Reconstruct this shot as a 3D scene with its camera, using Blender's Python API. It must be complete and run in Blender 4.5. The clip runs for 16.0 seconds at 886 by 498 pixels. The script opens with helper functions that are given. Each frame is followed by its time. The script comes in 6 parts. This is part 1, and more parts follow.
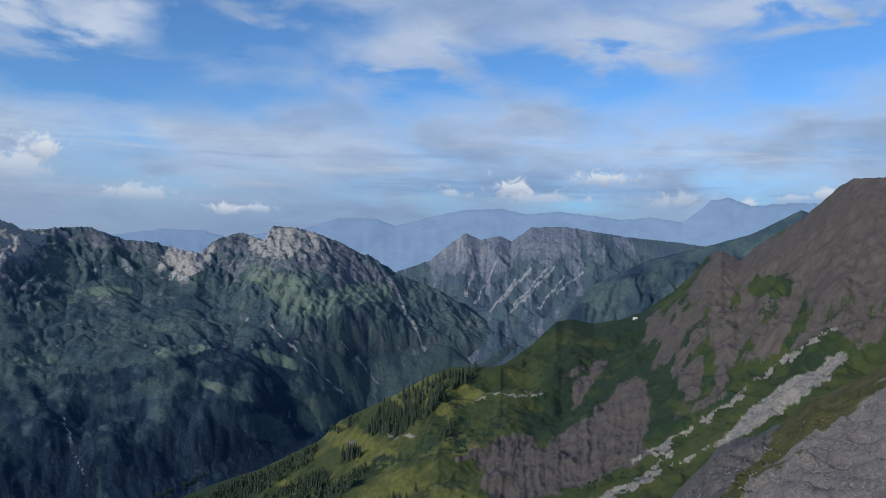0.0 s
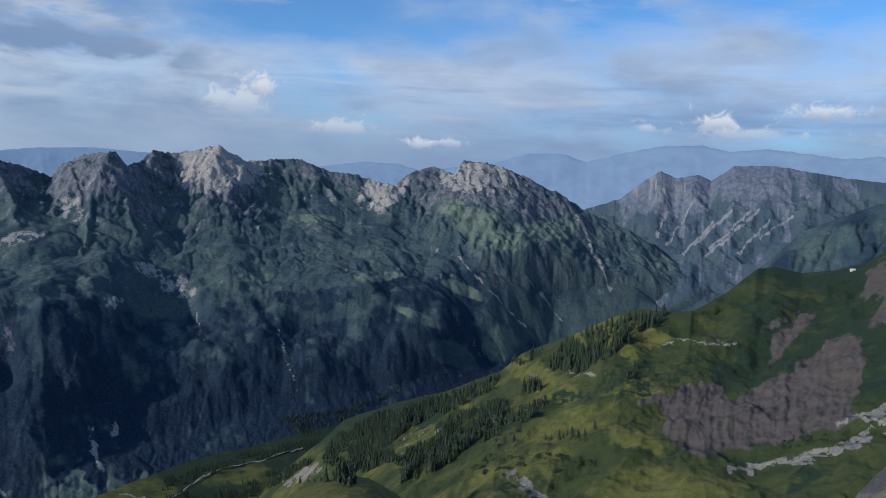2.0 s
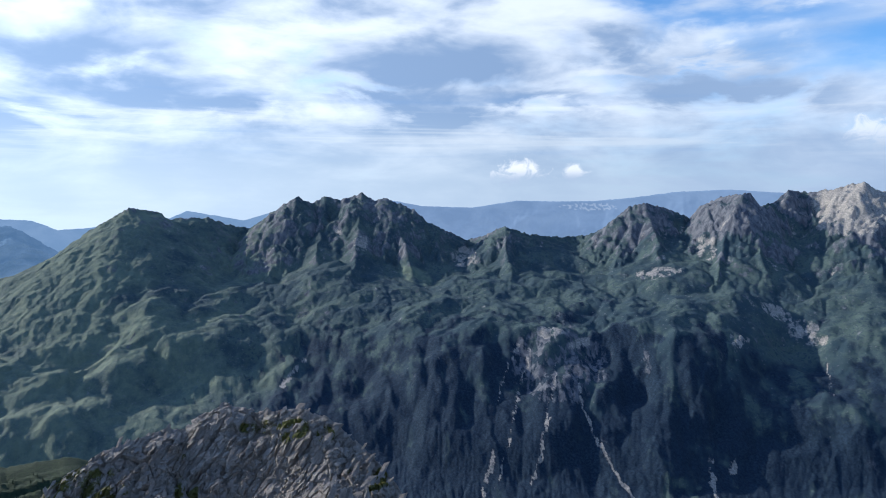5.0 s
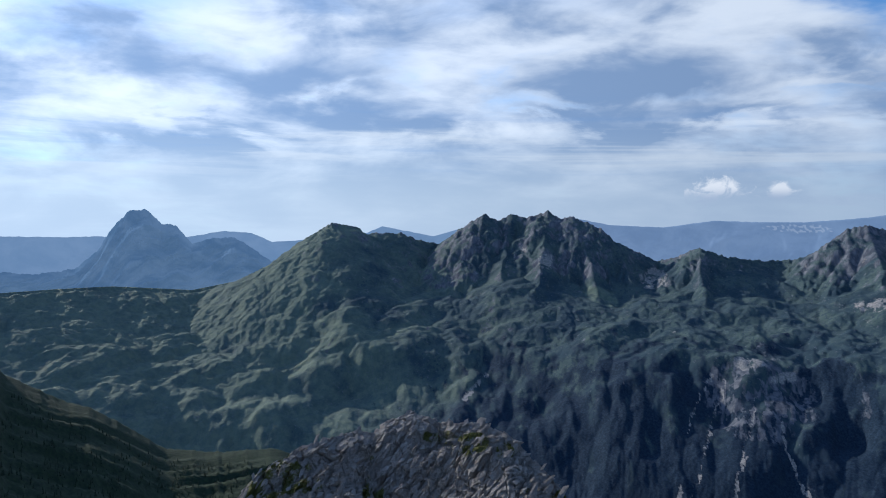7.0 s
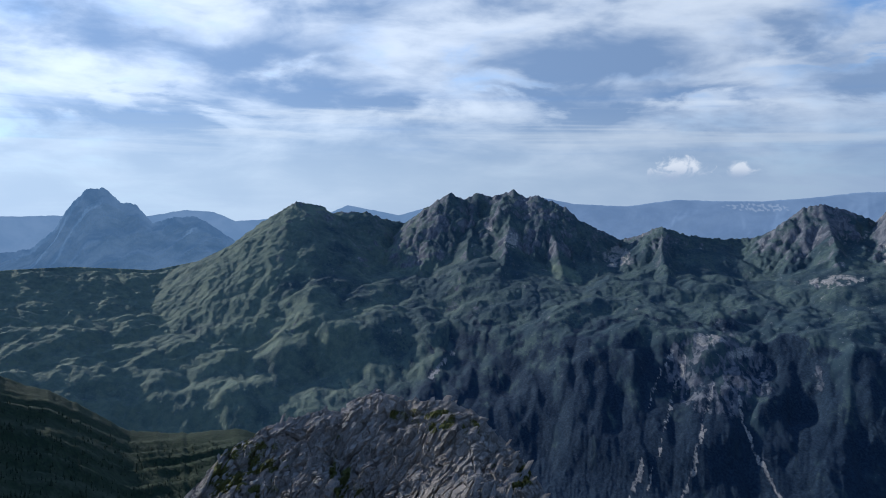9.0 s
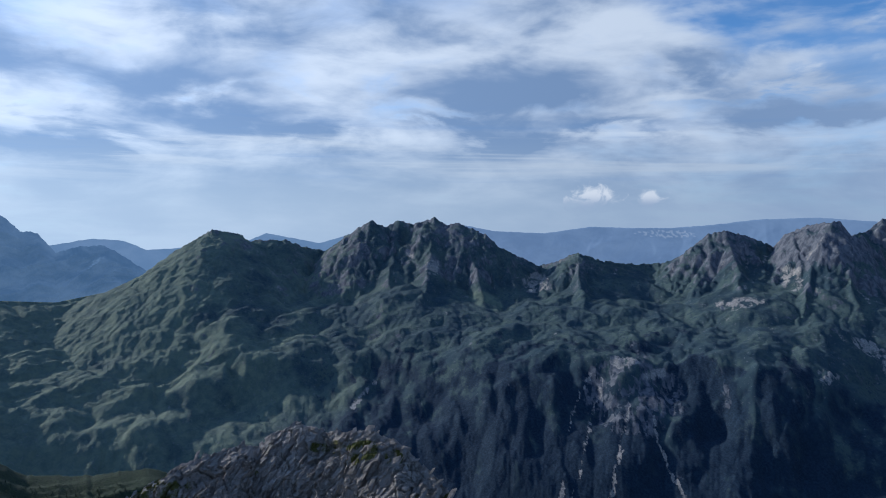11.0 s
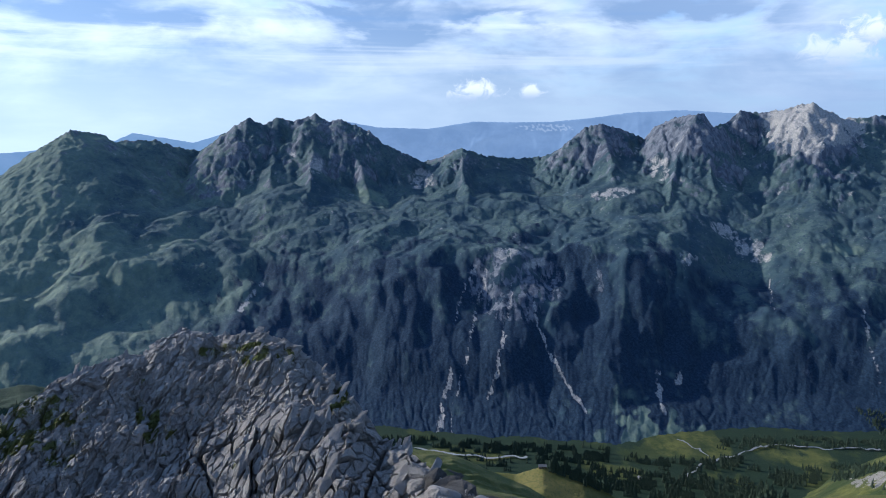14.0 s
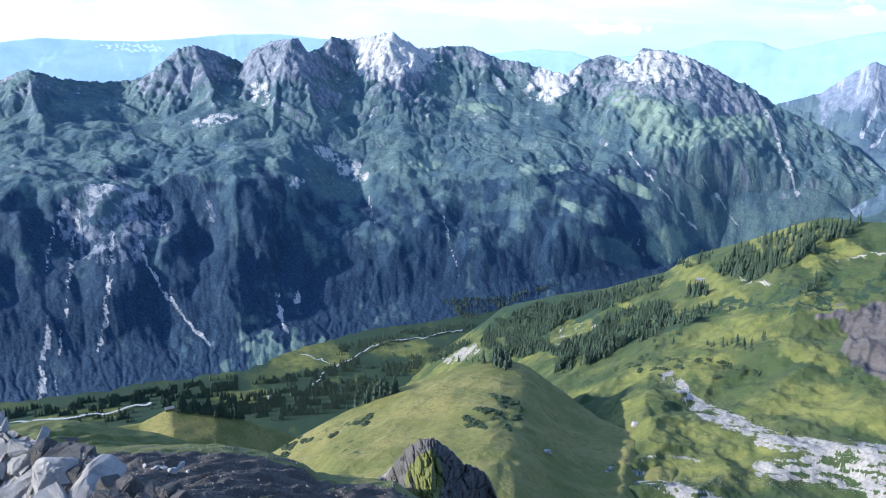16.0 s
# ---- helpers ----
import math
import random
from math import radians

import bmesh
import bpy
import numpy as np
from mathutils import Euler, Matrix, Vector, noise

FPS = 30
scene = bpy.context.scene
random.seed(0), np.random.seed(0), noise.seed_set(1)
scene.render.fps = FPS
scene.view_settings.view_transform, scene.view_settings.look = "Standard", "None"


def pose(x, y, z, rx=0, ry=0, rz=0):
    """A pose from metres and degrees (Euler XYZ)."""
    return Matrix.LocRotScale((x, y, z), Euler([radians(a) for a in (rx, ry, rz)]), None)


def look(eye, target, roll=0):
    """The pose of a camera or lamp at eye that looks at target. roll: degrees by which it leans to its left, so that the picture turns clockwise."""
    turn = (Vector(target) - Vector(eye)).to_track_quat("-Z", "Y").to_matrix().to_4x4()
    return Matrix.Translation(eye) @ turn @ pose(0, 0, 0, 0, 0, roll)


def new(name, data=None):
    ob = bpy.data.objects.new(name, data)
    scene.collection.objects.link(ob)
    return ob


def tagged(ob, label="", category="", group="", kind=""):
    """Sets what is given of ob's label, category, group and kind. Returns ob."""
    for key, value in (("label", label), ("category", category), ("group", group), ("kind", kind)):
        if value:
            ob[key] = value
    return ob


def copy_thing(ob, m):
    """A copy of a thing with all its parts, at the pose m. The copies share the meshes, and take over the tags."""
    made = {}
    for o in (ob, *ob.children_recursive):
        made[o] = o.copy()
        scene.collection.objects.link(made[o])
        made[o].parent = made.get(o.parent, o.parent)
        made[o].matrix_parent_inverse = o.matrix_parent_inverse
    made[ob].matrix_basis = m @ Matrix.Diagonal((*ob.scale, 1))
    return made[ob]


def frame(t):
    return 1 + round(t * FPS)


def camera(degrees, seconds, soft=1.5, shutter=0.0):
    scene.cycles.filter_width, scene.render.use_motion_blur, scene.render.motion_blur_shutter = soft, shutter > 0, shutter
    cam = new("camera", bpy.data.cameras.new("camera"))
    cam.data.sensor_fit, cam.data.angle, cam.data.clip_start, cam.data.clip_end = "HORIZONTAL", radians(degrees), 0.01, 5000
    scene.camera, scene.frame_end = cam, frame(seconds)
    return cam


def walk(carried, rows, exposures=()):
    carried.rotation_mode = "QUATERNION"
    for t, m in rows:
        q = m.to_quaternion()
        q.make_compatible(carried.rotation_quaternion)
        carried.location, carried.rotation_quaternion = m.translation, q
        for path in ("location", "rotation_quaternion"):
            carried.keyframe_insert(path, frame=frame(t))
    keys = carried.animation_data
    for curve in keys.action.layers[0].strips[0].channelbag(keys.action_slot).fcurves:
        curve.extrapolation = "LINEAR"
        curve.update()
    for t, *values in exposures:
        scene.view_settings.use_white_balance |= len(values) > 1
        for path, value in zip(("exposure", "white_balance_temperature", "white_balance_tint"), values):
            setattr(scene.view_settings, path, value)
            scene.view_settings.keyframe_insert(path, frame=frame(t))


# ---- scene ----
cam = camera(65.0, 16.0, soft=1.0)

# seconds, tilt (90 is level), lean, turn: the camera turns where it is held, on the summit
PATH = (
    (0.0, 88.80, -1.40, 0.03),
    (0.5, 88.63, -2.53, 0.28),
    (1.0, 89.06, -5.03, 1.89),
    (1.5, 86.91, -2.12, 5.99),
    (2.0, 83.03, -2.35, 15.43),
    (2.5, 82.95, -3.39, 20.89),
    (3.0, 82.08, -1.70, 29.05),
    (3.5, 80.92, -1.29, 40.89),
    (4.0, 81.94, -1.25, 45.64),
    (4.5, 84.72, 1.33, 56.29),
    (5.0, 85.18, -0.28, 64.22),
    (5.2, 85.62, -0.90, 70.40),
    (7.3, 86.11, -1.24, 79.98),
    (7.5, 85.05, -2.22, 79.35),
    (8.0, 83.84, -2.13, 75.93),
    (8.5, 85.21, -1.40, 78.06),
    (8.7, 85.05, -1.13, 77.56),
    (10.8, 86.63, -1.28, 71.56),
    (11.0, 87.17, -0.81, 70.15),
    (11.5, 86.13, -1.11, 59.40),
    (12.0, 86.59, -2.29, 58.06),
    (12.5, 86.57, -2.74, 56.44),
    (13.0, 85.73, -0.87, 56.68),
    (13.5, 83.30, -1.25, 59.85),
    (14.0, 78.80, -0.23, 60.65),
    (14.5, 72.53, -1.31, 52.54),
    (15.0, 72.65, -0.30, 41.50),
    (15.5, 71.60, -2.11, 36.65),
    (16.0, 73.56, -2.51, 29.15),
)
EXPOSURES = ((0.0, -0.3, 5850, 10), (2.0, -0.28, 5800, 10), (3.0, 0.15, 5900, 10), (4.0, 0.3, 5900, 10), (5.0, 0.25, 5900, 10), (7.5, -0.28, 5650, 10), (8.0, -0.38, 5600, 10), (8.5, -0.2, 5650, 10), (11.0, -0.32, 5550, 10), (11.6, -0.42, 5500, 10), (12.5, -0.3, 5500, 10), (13.6, -0.05, 5500, 10), (14.0, 0.3, 5500, 10), (14.5, 0.75, 5500, 10), (15.0, 1.25, 5450, 10), (16.0, 1.48, 5400, 10))
walk(cam, [(t, pose(0, 0, 0, tilt, lean, turn)) for t, tilt, lean, turn in PATH], EXPOSURES)

# ---- light ----
SUN_BEARING, SUN_HEIGHT = 136.0, 22.0      # degrees to the left of +y, degrees above the horizon


def way(az, el):
    """Unit vector for a bearing (degrees to the left of +y) and an elevation."""
    a, e = radians(az), radians(el)
    return Vector((-math.sin(a) * math.cos(e), math.cos(a) * math.cos(e), math.sin(e)))


sun = new("sun", bpy.data.lights.new("sun", "SUN"))
sun.data.energy, sun.data.angle, sun.data.color = 4.2, radians(0.53), (1.0, 0.86, 0.68)
sun.matrix_world = look(way(SUN_BEARING, SUN_HEIGHT) * 100, (0, 0, 0))


class Nodes:
    """Short hand for building a node tree."""

    def __init__(self, tree):
        self.tree = tree
        tree.nodes.clear()

    def add(self, kind, props=None, **sockets):
        node = self.tree.nodes.new(kind)
        props = props or {}
        if kind == "ShaderNodeAttribute":
            node.attribute_name = props["attribute_name"]
        if kind == "ShaderNodeMapRange":
            node.interpolation_type = props["interpolation_type"]
        if kind == "ShaderNodeTexNoise":
            node.noise_type = props["noise_type"]
        for key, value in sockets.items():
            self.put(node, key.replace("_", " "), value)
        return node

    def put(self, node, key, value):
        sock = node.inputs[int(key)] if key.isdigit() else node.inputs[key]
        if isinstance(value, bpy.types.NodeSocket):
            self.tree.links.new(value, sock)
        else:
            sock.default_value = value

    def math(self, op, a, b=0.0, c=0.0):
        node = self.tree.nodes.new("ShaderNodeMath")
        node.operation = op
        for i, v in enumerate((a, b, c)):
            self.put(node, str(i), v)
        return node.outputs[0]

    def ramp(self, value, lo, hi, a=0.0, b=1.0):
        node = self.add("ShaderNodeMapRange", {"interpolation_type": "SMOOTHSTEP"})
        for i, v in enumerate((value, lo, hi, a, b)):
            self.put(node, str(i), v)
        return node.outputs[0]

    def mix(self, fac, a, b, blend="MIX"):
        node = self.tree.nodes.new("ShaderNodeMix")
        node.data_type, node.blend_type = "RGBA", blend
        for i, v in ((0, fac), (6, a), (7, b)):
            if isinstance(v, tuple) and len(v) == 3:
                v = (*v, 1.0)
            self.put(node, str(i), v)
        return node.outputs[2]

    def noise(self, vector, scale, detail=4.0, rough=0.55, distort=0.0, kind="FBM"):
        node = self.add("ShaderNodeTexNoise", {"noise_type": kind}, Vector=vector, Scale=scale, Detail=detail, Roughness=rough, Distortion=distort)
        return node.outputs[0]

    def scaled(self, vector, s):
        node = self.add("ShaderNodeMapping", None, Vector=vector, Scale=s)
        return node.outputs[0]

    def dot_at(self, az, el, x0, y0, wx, wy):
        """1 at a bearing and elevation, fading to 0 around it."""
        dx = self.math("DIVIDE", self.math("SUBTRACT", az, x0), wx)
        dy = self.math("DIVIDE", self.math("SUBTRACT", el, y0), wy)
        d = self.math("ADD", self.math("MULTIPLY", dx, dx), self.math("MULTIPLY", dy, dy))
        return self.math("EXPONENT", self.math("MULTIPLY", d, -1.0))


def build_sky():
    world = bpy.data.worlds.new("sky")
    scene.world = world
    world.use_nodes = True
    n = Nodes(world.node_tree)
    co = n.add("ShaderNodeTexCoord").outputs["Generated"]
    sep = n.add("ShaderNodeSeparateXYZ", None, Vector=co)
    x, y, z = sep.outputs
    tex = n.add("ShaderNodeTexSky")
    tex.sky_type, tex.sun_disc, tex.altitude = "NISHITA", False, 2300.0
    tex.sun_elevation, tex.sun_rotation = radians(SUN_HEIGHT), radians(-SUN_BEARING)
    tex.air_density, tex.dust_density, tex.ozone_density = 1.0, 0.6, 1.5
    sky = tex.outputs[0]
    clear = n.mix(0.07, n.mix(1.0, sky, (0.078, 0.123, 0.158), "MULTIPLY"), (0.52, 0.64, 0.78))
    az = n.math("DEGREES", n.math("ARCTAN2", n.math("MULTIPLY", x, -1.0), y))
    el = n.math("DEGREES", n.math("ARCSINE", z))
    # a high deck of cloud seen in perspective, thinning to blue gaps
    lift = n.math("ADD", n.math("MAXIMUM", z, -0.04), 0.09)
    deck = n.add("ShaderNodeCombineXYZ", None, X=n.math("DIVIDE", x, lift), Y=n.math("DIVIDE", y, lift), Z=0.0).outputs[0]
    turned = n.add("ShaderNodeMapping", None, Vector=deck, Rotation=(0, 0, radians(-20)), Location=(2.3, 0.7, 0.0)).outputs[0]
    spread = n.add("ShaderNodeCombineXYZ", None, X=n.math("MULTIPLY", az, 0.055), Y=n.math("MULTIPLY", el, 0.17), Z=1.3).outputs[0]
    big = n.noise(turned, 0.85, 8.0, 0.50, 0.25)
    heaps = n.noise(spread, 1.0, 8.0, 0.50, 0.35)
    tufts = n.noise(n.add("ShaderNodeCombineXYZ", None, X=n.math("MULTIPLY", az, 0.13), Y=n.math("MULTIPLY", el, 0.34), Z=5.1).outputs[0], 1.0, 8.0, 0.55, 0.35)
    body = n.math("ADD", n.math("MULTIPLY", big, 0.20), n.math("ADD", n.math("MULTIPLY", tufts, 0.36), n.math("MULTIPLY", heaps, 0.44)))

    bent_az = n.math("ADD", az, n.math("MULTIPLY", n.math("SUBTRACT", heaps, 0.5), 26.0))
    bent_el = n.math("ADD", el, n.math("MULTIPLY", n.math("SUBTRACT", tufts, 0.5), 9.0))

    def spots(places):
        out = None
        for g in places:
            d = n.dot_at(bent_az, bent_el, *g)
            out = d if out is None else n.math("MAXIMUM", out, d)
        return out
    gap = spots(((41.0, 13.8, 9.0, 2.6), (29.0, 11.6, 7.0, 2.2), (15.0, 15.6, 7.0, 1.8), (25.0, 11.0, 7.0, 1.6), (-11.0, 12.2, 6.5, 1.9), (-30.5, 14.6, 5.0, 1.6), (2.0, 12.6, 3.5, 1.6)))
    white = spots(((74.0, 11.3, 7.0, 2.6), (56.0, 14.0, 7.0, 2.2), (45.0, 11.3, 4.0, 1.2), (33.0, 15.6, 6.0, 1.2), (104.0, 8.2, 6.0, 1.6), (48.0, 9.6, 5.0, 0.8), (4.3, 15.2, 5.0, 1.6), (-14.0, 16.2, 6.0, 1.4), (-25.0, 17.0, 6.0, 1.2), (25.5, 14.8, 4.0, 1.2), (79.0, 4.9, 5.0, 0.7), (42.0, 9.7, 5.0, 0.7), (92.0, 13.0, 6.0, 1.6)))
    dark = spots(((88.0, 9.3, 8.0, 2.4), (65.0, 9.9, 6.0, 1.4), (82.0, 7.2, 5.0, 1.0), (40.0, 7.6, 7.0, 0.8), (55.8, 7.0, 5.0, 0.8), (51.0, 12.3, 4.0, 1.0), (99.0, 5.6, 5.0, 0.8), (66.0, 6.5, 5.0, 0.6)))
    thick = n.ramp(az, 20.0, 70.0, 0.02, 0.10)
    cover = n.math("ADD", n.math("SUBTRACT", n.math("ADD", body, thick), n.math("MULTIPLY", gap, 0.20)), n.math("MULTIPLY", n.math("MAXIMUM", white, dark), 0.14))
    cover = n.math("ADD", cover, n.ramp(el, 12.0, 6.0, 0.0, 0.07))
    amount = n.ramp(cover, 0.38, 0.66)
    amount = n.math("MULTIPLY", amount, n.ramp(el, 45.0, 21.0, 0.15, 0.95))
    # lit thin parts are white, thick middles grey-blue
    shade = n.noise(n.scaled(spread, (1.3, 1.25, 2.0)), 1.15, 9.0, 0.54, 0.4)
    heavy = n.math("ADD", n.math("MULTIPLY", cover, 0.45), n.math("MULTIPLY", shade, 0.65))
    heavy = n.math("ADD", heavy, n.math("MULTIPLY", n.math("SUBTRACT", dark, white), 0.10))
    heavy = n.ramp(n.math("ADD", heavy, n.math("MULTIPLY", n.math("SUBTRACT", tufts, 0.5), 0.30)), 0.44, 0.76)
    grey = n.mix(n.math("MULTIPLY", heavy, 0.92), n.mix(n.ramp(az, 10.0, 45.0), (0.62, 0.69, 0.80), (0.80, 0.84, 0.88)), n.mix(n.ramp(az, 10.0, 60.0), (0.34, 0.44, 0.60), (0.20, 0.30, 0.47)))
    deck_col = n.mix(amount, clear, grey)
    # long thin streaks low over the horizon
    streak = n.noise(n.add("ShaderNodeCombineXYZ", None, X=n.math("MULTIPLY", az, 0.035), Y=n.math("MULTIPLY", el, 0.62), Z=3.7).outputs[0], 1.0, 7.0, 0.6, 0.35)
    low = n.math("MULTIPLY", n.ramp(el, 1.0, 3.5), n.ramp(el, 9.5, 5.0))
    deck_col = n.mix(n.math("MULTIPLY", n.math("MULTIPLY", n.ramp(streak, 0.50, 0.68), low), 0.55), deck_col, (0.78, 0.81, 0.82))
    deck_col = n.mix(n.math("MULTIPLY", n.math("MULTIPLY", n.ramp(streak, 0.47, 0.32), low), 0.42), deck_col, (0.17, 0.32, 0.58))
    # pale air near the horizon
    air = n.mix(n.ramp(az, 0.0, 80.0), (0.25, 0.345, 0.52), (0.48, 0.57, 0.66))
    deck_col = n.mix(n.math("MULTIPLY", n.ramp(el, 7.5, -0.5), 0.85), deck_col, air)
    # small heaped clouds
    ragged = n.noise(n.scaled(co, (1.0, 1.0, 1.2)), 42.0, 8.0, 0.62, 0.9)
    for px, py, wx, wy, s in ((58.2, 1.5, 1.8, 0.8, 1.0), (53.7, 1.5, 0.7, 0.6, 0.9), (29.9, 5.3, 1.4, 1.0, 1.0), (31.9, 4.1, 2.2, 1.3, 0.7), (23.6, 2.6, 2.8, 0.8, 0.6), (17.3, 1.6, 1.3, 0.6, 0.9), (14.9, 1.7, 1.3, 0.4, 0.6), (-5.5, 3.9, 2.1, 0.75, 1.0), (-12.9, 4.7, 2.2, 0.7, 1.0), (-23.6, 2.8, 0.8, 0.5, 0.8), (-28.8, 3.5, 1.0, 0.6, 0.8), (-0.6, 3.4, 1.2, 0.4, 0.6), (-8.0, 3.1, 3.0, 0.6, 0.55), (-18.0, 3.0, 3.2, 0.8, 0.5), (-26.4, 3.3, 1.2, 0.4, 0.6)):
        puff = n.math("ADD", n.dot_at(az, el, px, py, wx, wy), n.math("MULTIPLY", n.math("SUBTRACT", ragged, 0.52), 2.6))
        puff = n.math("MULTIPLY", n.math("MULTIPLY", n.ramp(puff, 0.20, 0.85), s), n.ramp(n.dot_at(az, el, px, py, wx * 1.8, wy * 1.8), 0.10, 0.45))
        tone = n.mix(n.ramp(el, py - wy, py + 0.6 * wy), (0.42, 0.50, 0.62), (0.84, 0.85, 0.86))
        deck_col = n.mix(puff, deck_col, tone)
    glow = n.ramp(n.math("ABSOLUTE", n.math("SUBTRACT", az, SUN_BEARING)), 85.0, 15.0, 1.0, 1.45)
    n.add("ShaderNodeOutputWorld", None, Surface=n.add("ShaderNodeBackground", None, Color=deck_col, Strength=glow).outputs[0])


build_sky()


# ---- numbers for relief ----
def hashed(ix, iy, seed):
    h = (ix.astype(np.int64) * 374761393 + iy.astype(np.int64) * 668265263 + seed * 974711) & 0xFFFFFFFF
    h = ((h ^ (h >> 13)) * 1274126177) & 0xFFFFFFFF
    return ((h ^ (h >> 16)) & 0xFFFFFF) / float(0x1000000)


def grad_noise(x, y, seed=0):
    x, y = np.asarray(x, float), np.asarray(y, float)
    ix, iy = np.floor(x), np.floor(y)
    fx, fy = x - ix, y - iy
    u, v = fx * fx * fx * (fx * (fx * 6 - 15) + 10), fy * fy * fy * (fy * (fy * 6 - 15) + 10)

    def corner(dx, dy):
        a = hashed(ix + dx, iy + dy, seed) * (2 * np.pi)
        return np.cos(a) * (fx - dx) + np.sin(a) * (fy - dy)
    low = corner(0, 0) * (1 - u) + corner(1, 0) * u
    high = corner(0, 1) * (1 - u) + corner(1, 1) * u
    return (low * (1 - v) + high * v) * 1.5


def fbm(x, y, octaves=5, seed=0, gain=0.5):
    total, amp = 0.0, 1.0
    for k in range(octaves):
        total = total + amp * grad_noise(x * 2 ** k + 17.3 * k, y * 2 ** k - 9.1 * k, seed + k)
        amp *= gain
    return total


def ridged(x, y, octaves=5, seed=0, gain=0.5):
    total, amp, norm = 0.0, 1.0, 0.0
    for k in range(octaves):
        total = total + amp * (1 - 2 * np.abs(grad_noise(x * 2 ** k + 5.7 * k, y * 2 ** k + 3.3 * k, seed + k)))
        norm += amp
        amp *= gain
    return total / norm


def cells(x, y, seed=0):
    """Nearest and second nearest distance to scattered seeds, the nearest seed's number and the way to it."""
    ix, iy = np.floor(x), np.floor(y)
    f1, f2 = np.full(x.shape, 9.0), np.full(x.shape, 9.0)
    ident, ox, oy = np.zeros(x.shape), np.zeros(x.shape), np.zeros(x.shape)
    for dx in (-1, 0, 1):
        for dy in (-1, 0, 1):
            cx, cy = ix + dx, iy + dy
            px, py = cx + 0.1 + 0.8 * hashed(cx, cy, seed), cy + 0.1 + 0.8 * hashed(cx, cy, seed + 1)
            d = np.hypot(x - px, y - py)
            near = d < f1
            f2 = np.where(near, f1, np.minimum(f2, d))
            ident = np.where(near, hashed(cx, cy, seed + 2), ident)
            ox, oy = np.where(near, x - px, ox), np.where(near, y - py, oy)
            f1 = np.where(near, d, f1)
    return f1, f2, ident, ox, oy


def smooth(a, lo, hi):
    t = np.clip((a - lo) / (hi - lo), 0, 1)
    return t * t * (3 - 2 * t)


def curve(pairs, az):
    p = np.array(sorted(pairs), float)
    return np.interp(az, p[:, 0], p[:, 1])


def off_line(az, el, points, width):
    """1 on a line of bearings and dips, 0 beyond its half width."""
    best = np.full(az.shape, 99.0)
    for (ax, ay), (bx, by) in zip(points[:-1], points[1:]):
        dx, dy = bx - ax, by - ay
        t = np.clip(((az - ax) * dx + (el - ay) * dy) / (dx * dx + dy * dy), 0, 1)
        best = np.minimum(best, np.hypot(az - ax - t * dx, el - ay - t * dy))
    return 1 - smooth(best, 0.35 * width, width)


def patch(az, el, x, y, wx, wy, lean=0.0):
    """1 in an oval of bearings and dips, soft at the rim."""
    u, v = az - x, el - y
    if lean:
        c, s = math.cos(radians(lean)), math.sin(radians(lean))
        u, v = c * u + s * v, -s * u + c * v
    return 1 - smooth((u / wx) ** 2 + (v / wy) ** 2, 0.45, 1.3)


def area(az, el, poly, ragged=None, reach=0.35):
    """1 inside an outline of bearings and dips, 0 outside; ragged (a grid of noise) frays its edge."""
    if ragged is not None:
        az, el = az + reach * ragged, el + reach * np.roll(ragged, 37, axis=0)
    hit = np.zeros(az.shape, bool)
    for (x1, y1), (x2, y2) in zip(poly, poly[1:] + poly[:1]):
        if y1 != y2:
            hit ^= ((y1 > el) != (y2 > el)) & (az < (x2 - x1) * (el - y1) / (y2 - y1) + x1)
    m = hit.astype(float)
    for _ in range(2):
        m = (m + np.roll(m, 1, 0) + np.roll(m, -1, 0)) / 3
        m = (m + np.roll(m, 1, 1) + np.roll(m, -1, 1)) / 3
    return m


# ---- materials ----
def finish(n, base, rough, bump_from, strength, distance, spec=0.25):
    bump = n.add("ShaderNodeBump", None, Strength=strength, Distance=distance, Height=bump_from)
    shader = n.add("ShaderNodeBsdfPrincipled", None, Base_Color=base, Roughness=rough, Normal=bump.outputs[0])
    shader.inputs["Specular IOR Level"].default_value = spec
    n.add("ShaderNodeOutputMaterial", None, Surface=shader.outputs[0])


def material(name):
    mat = bpy.data.materials.new(name)
    mat.use_nodes = True
    return mat, Nodes(mat.node_tree)


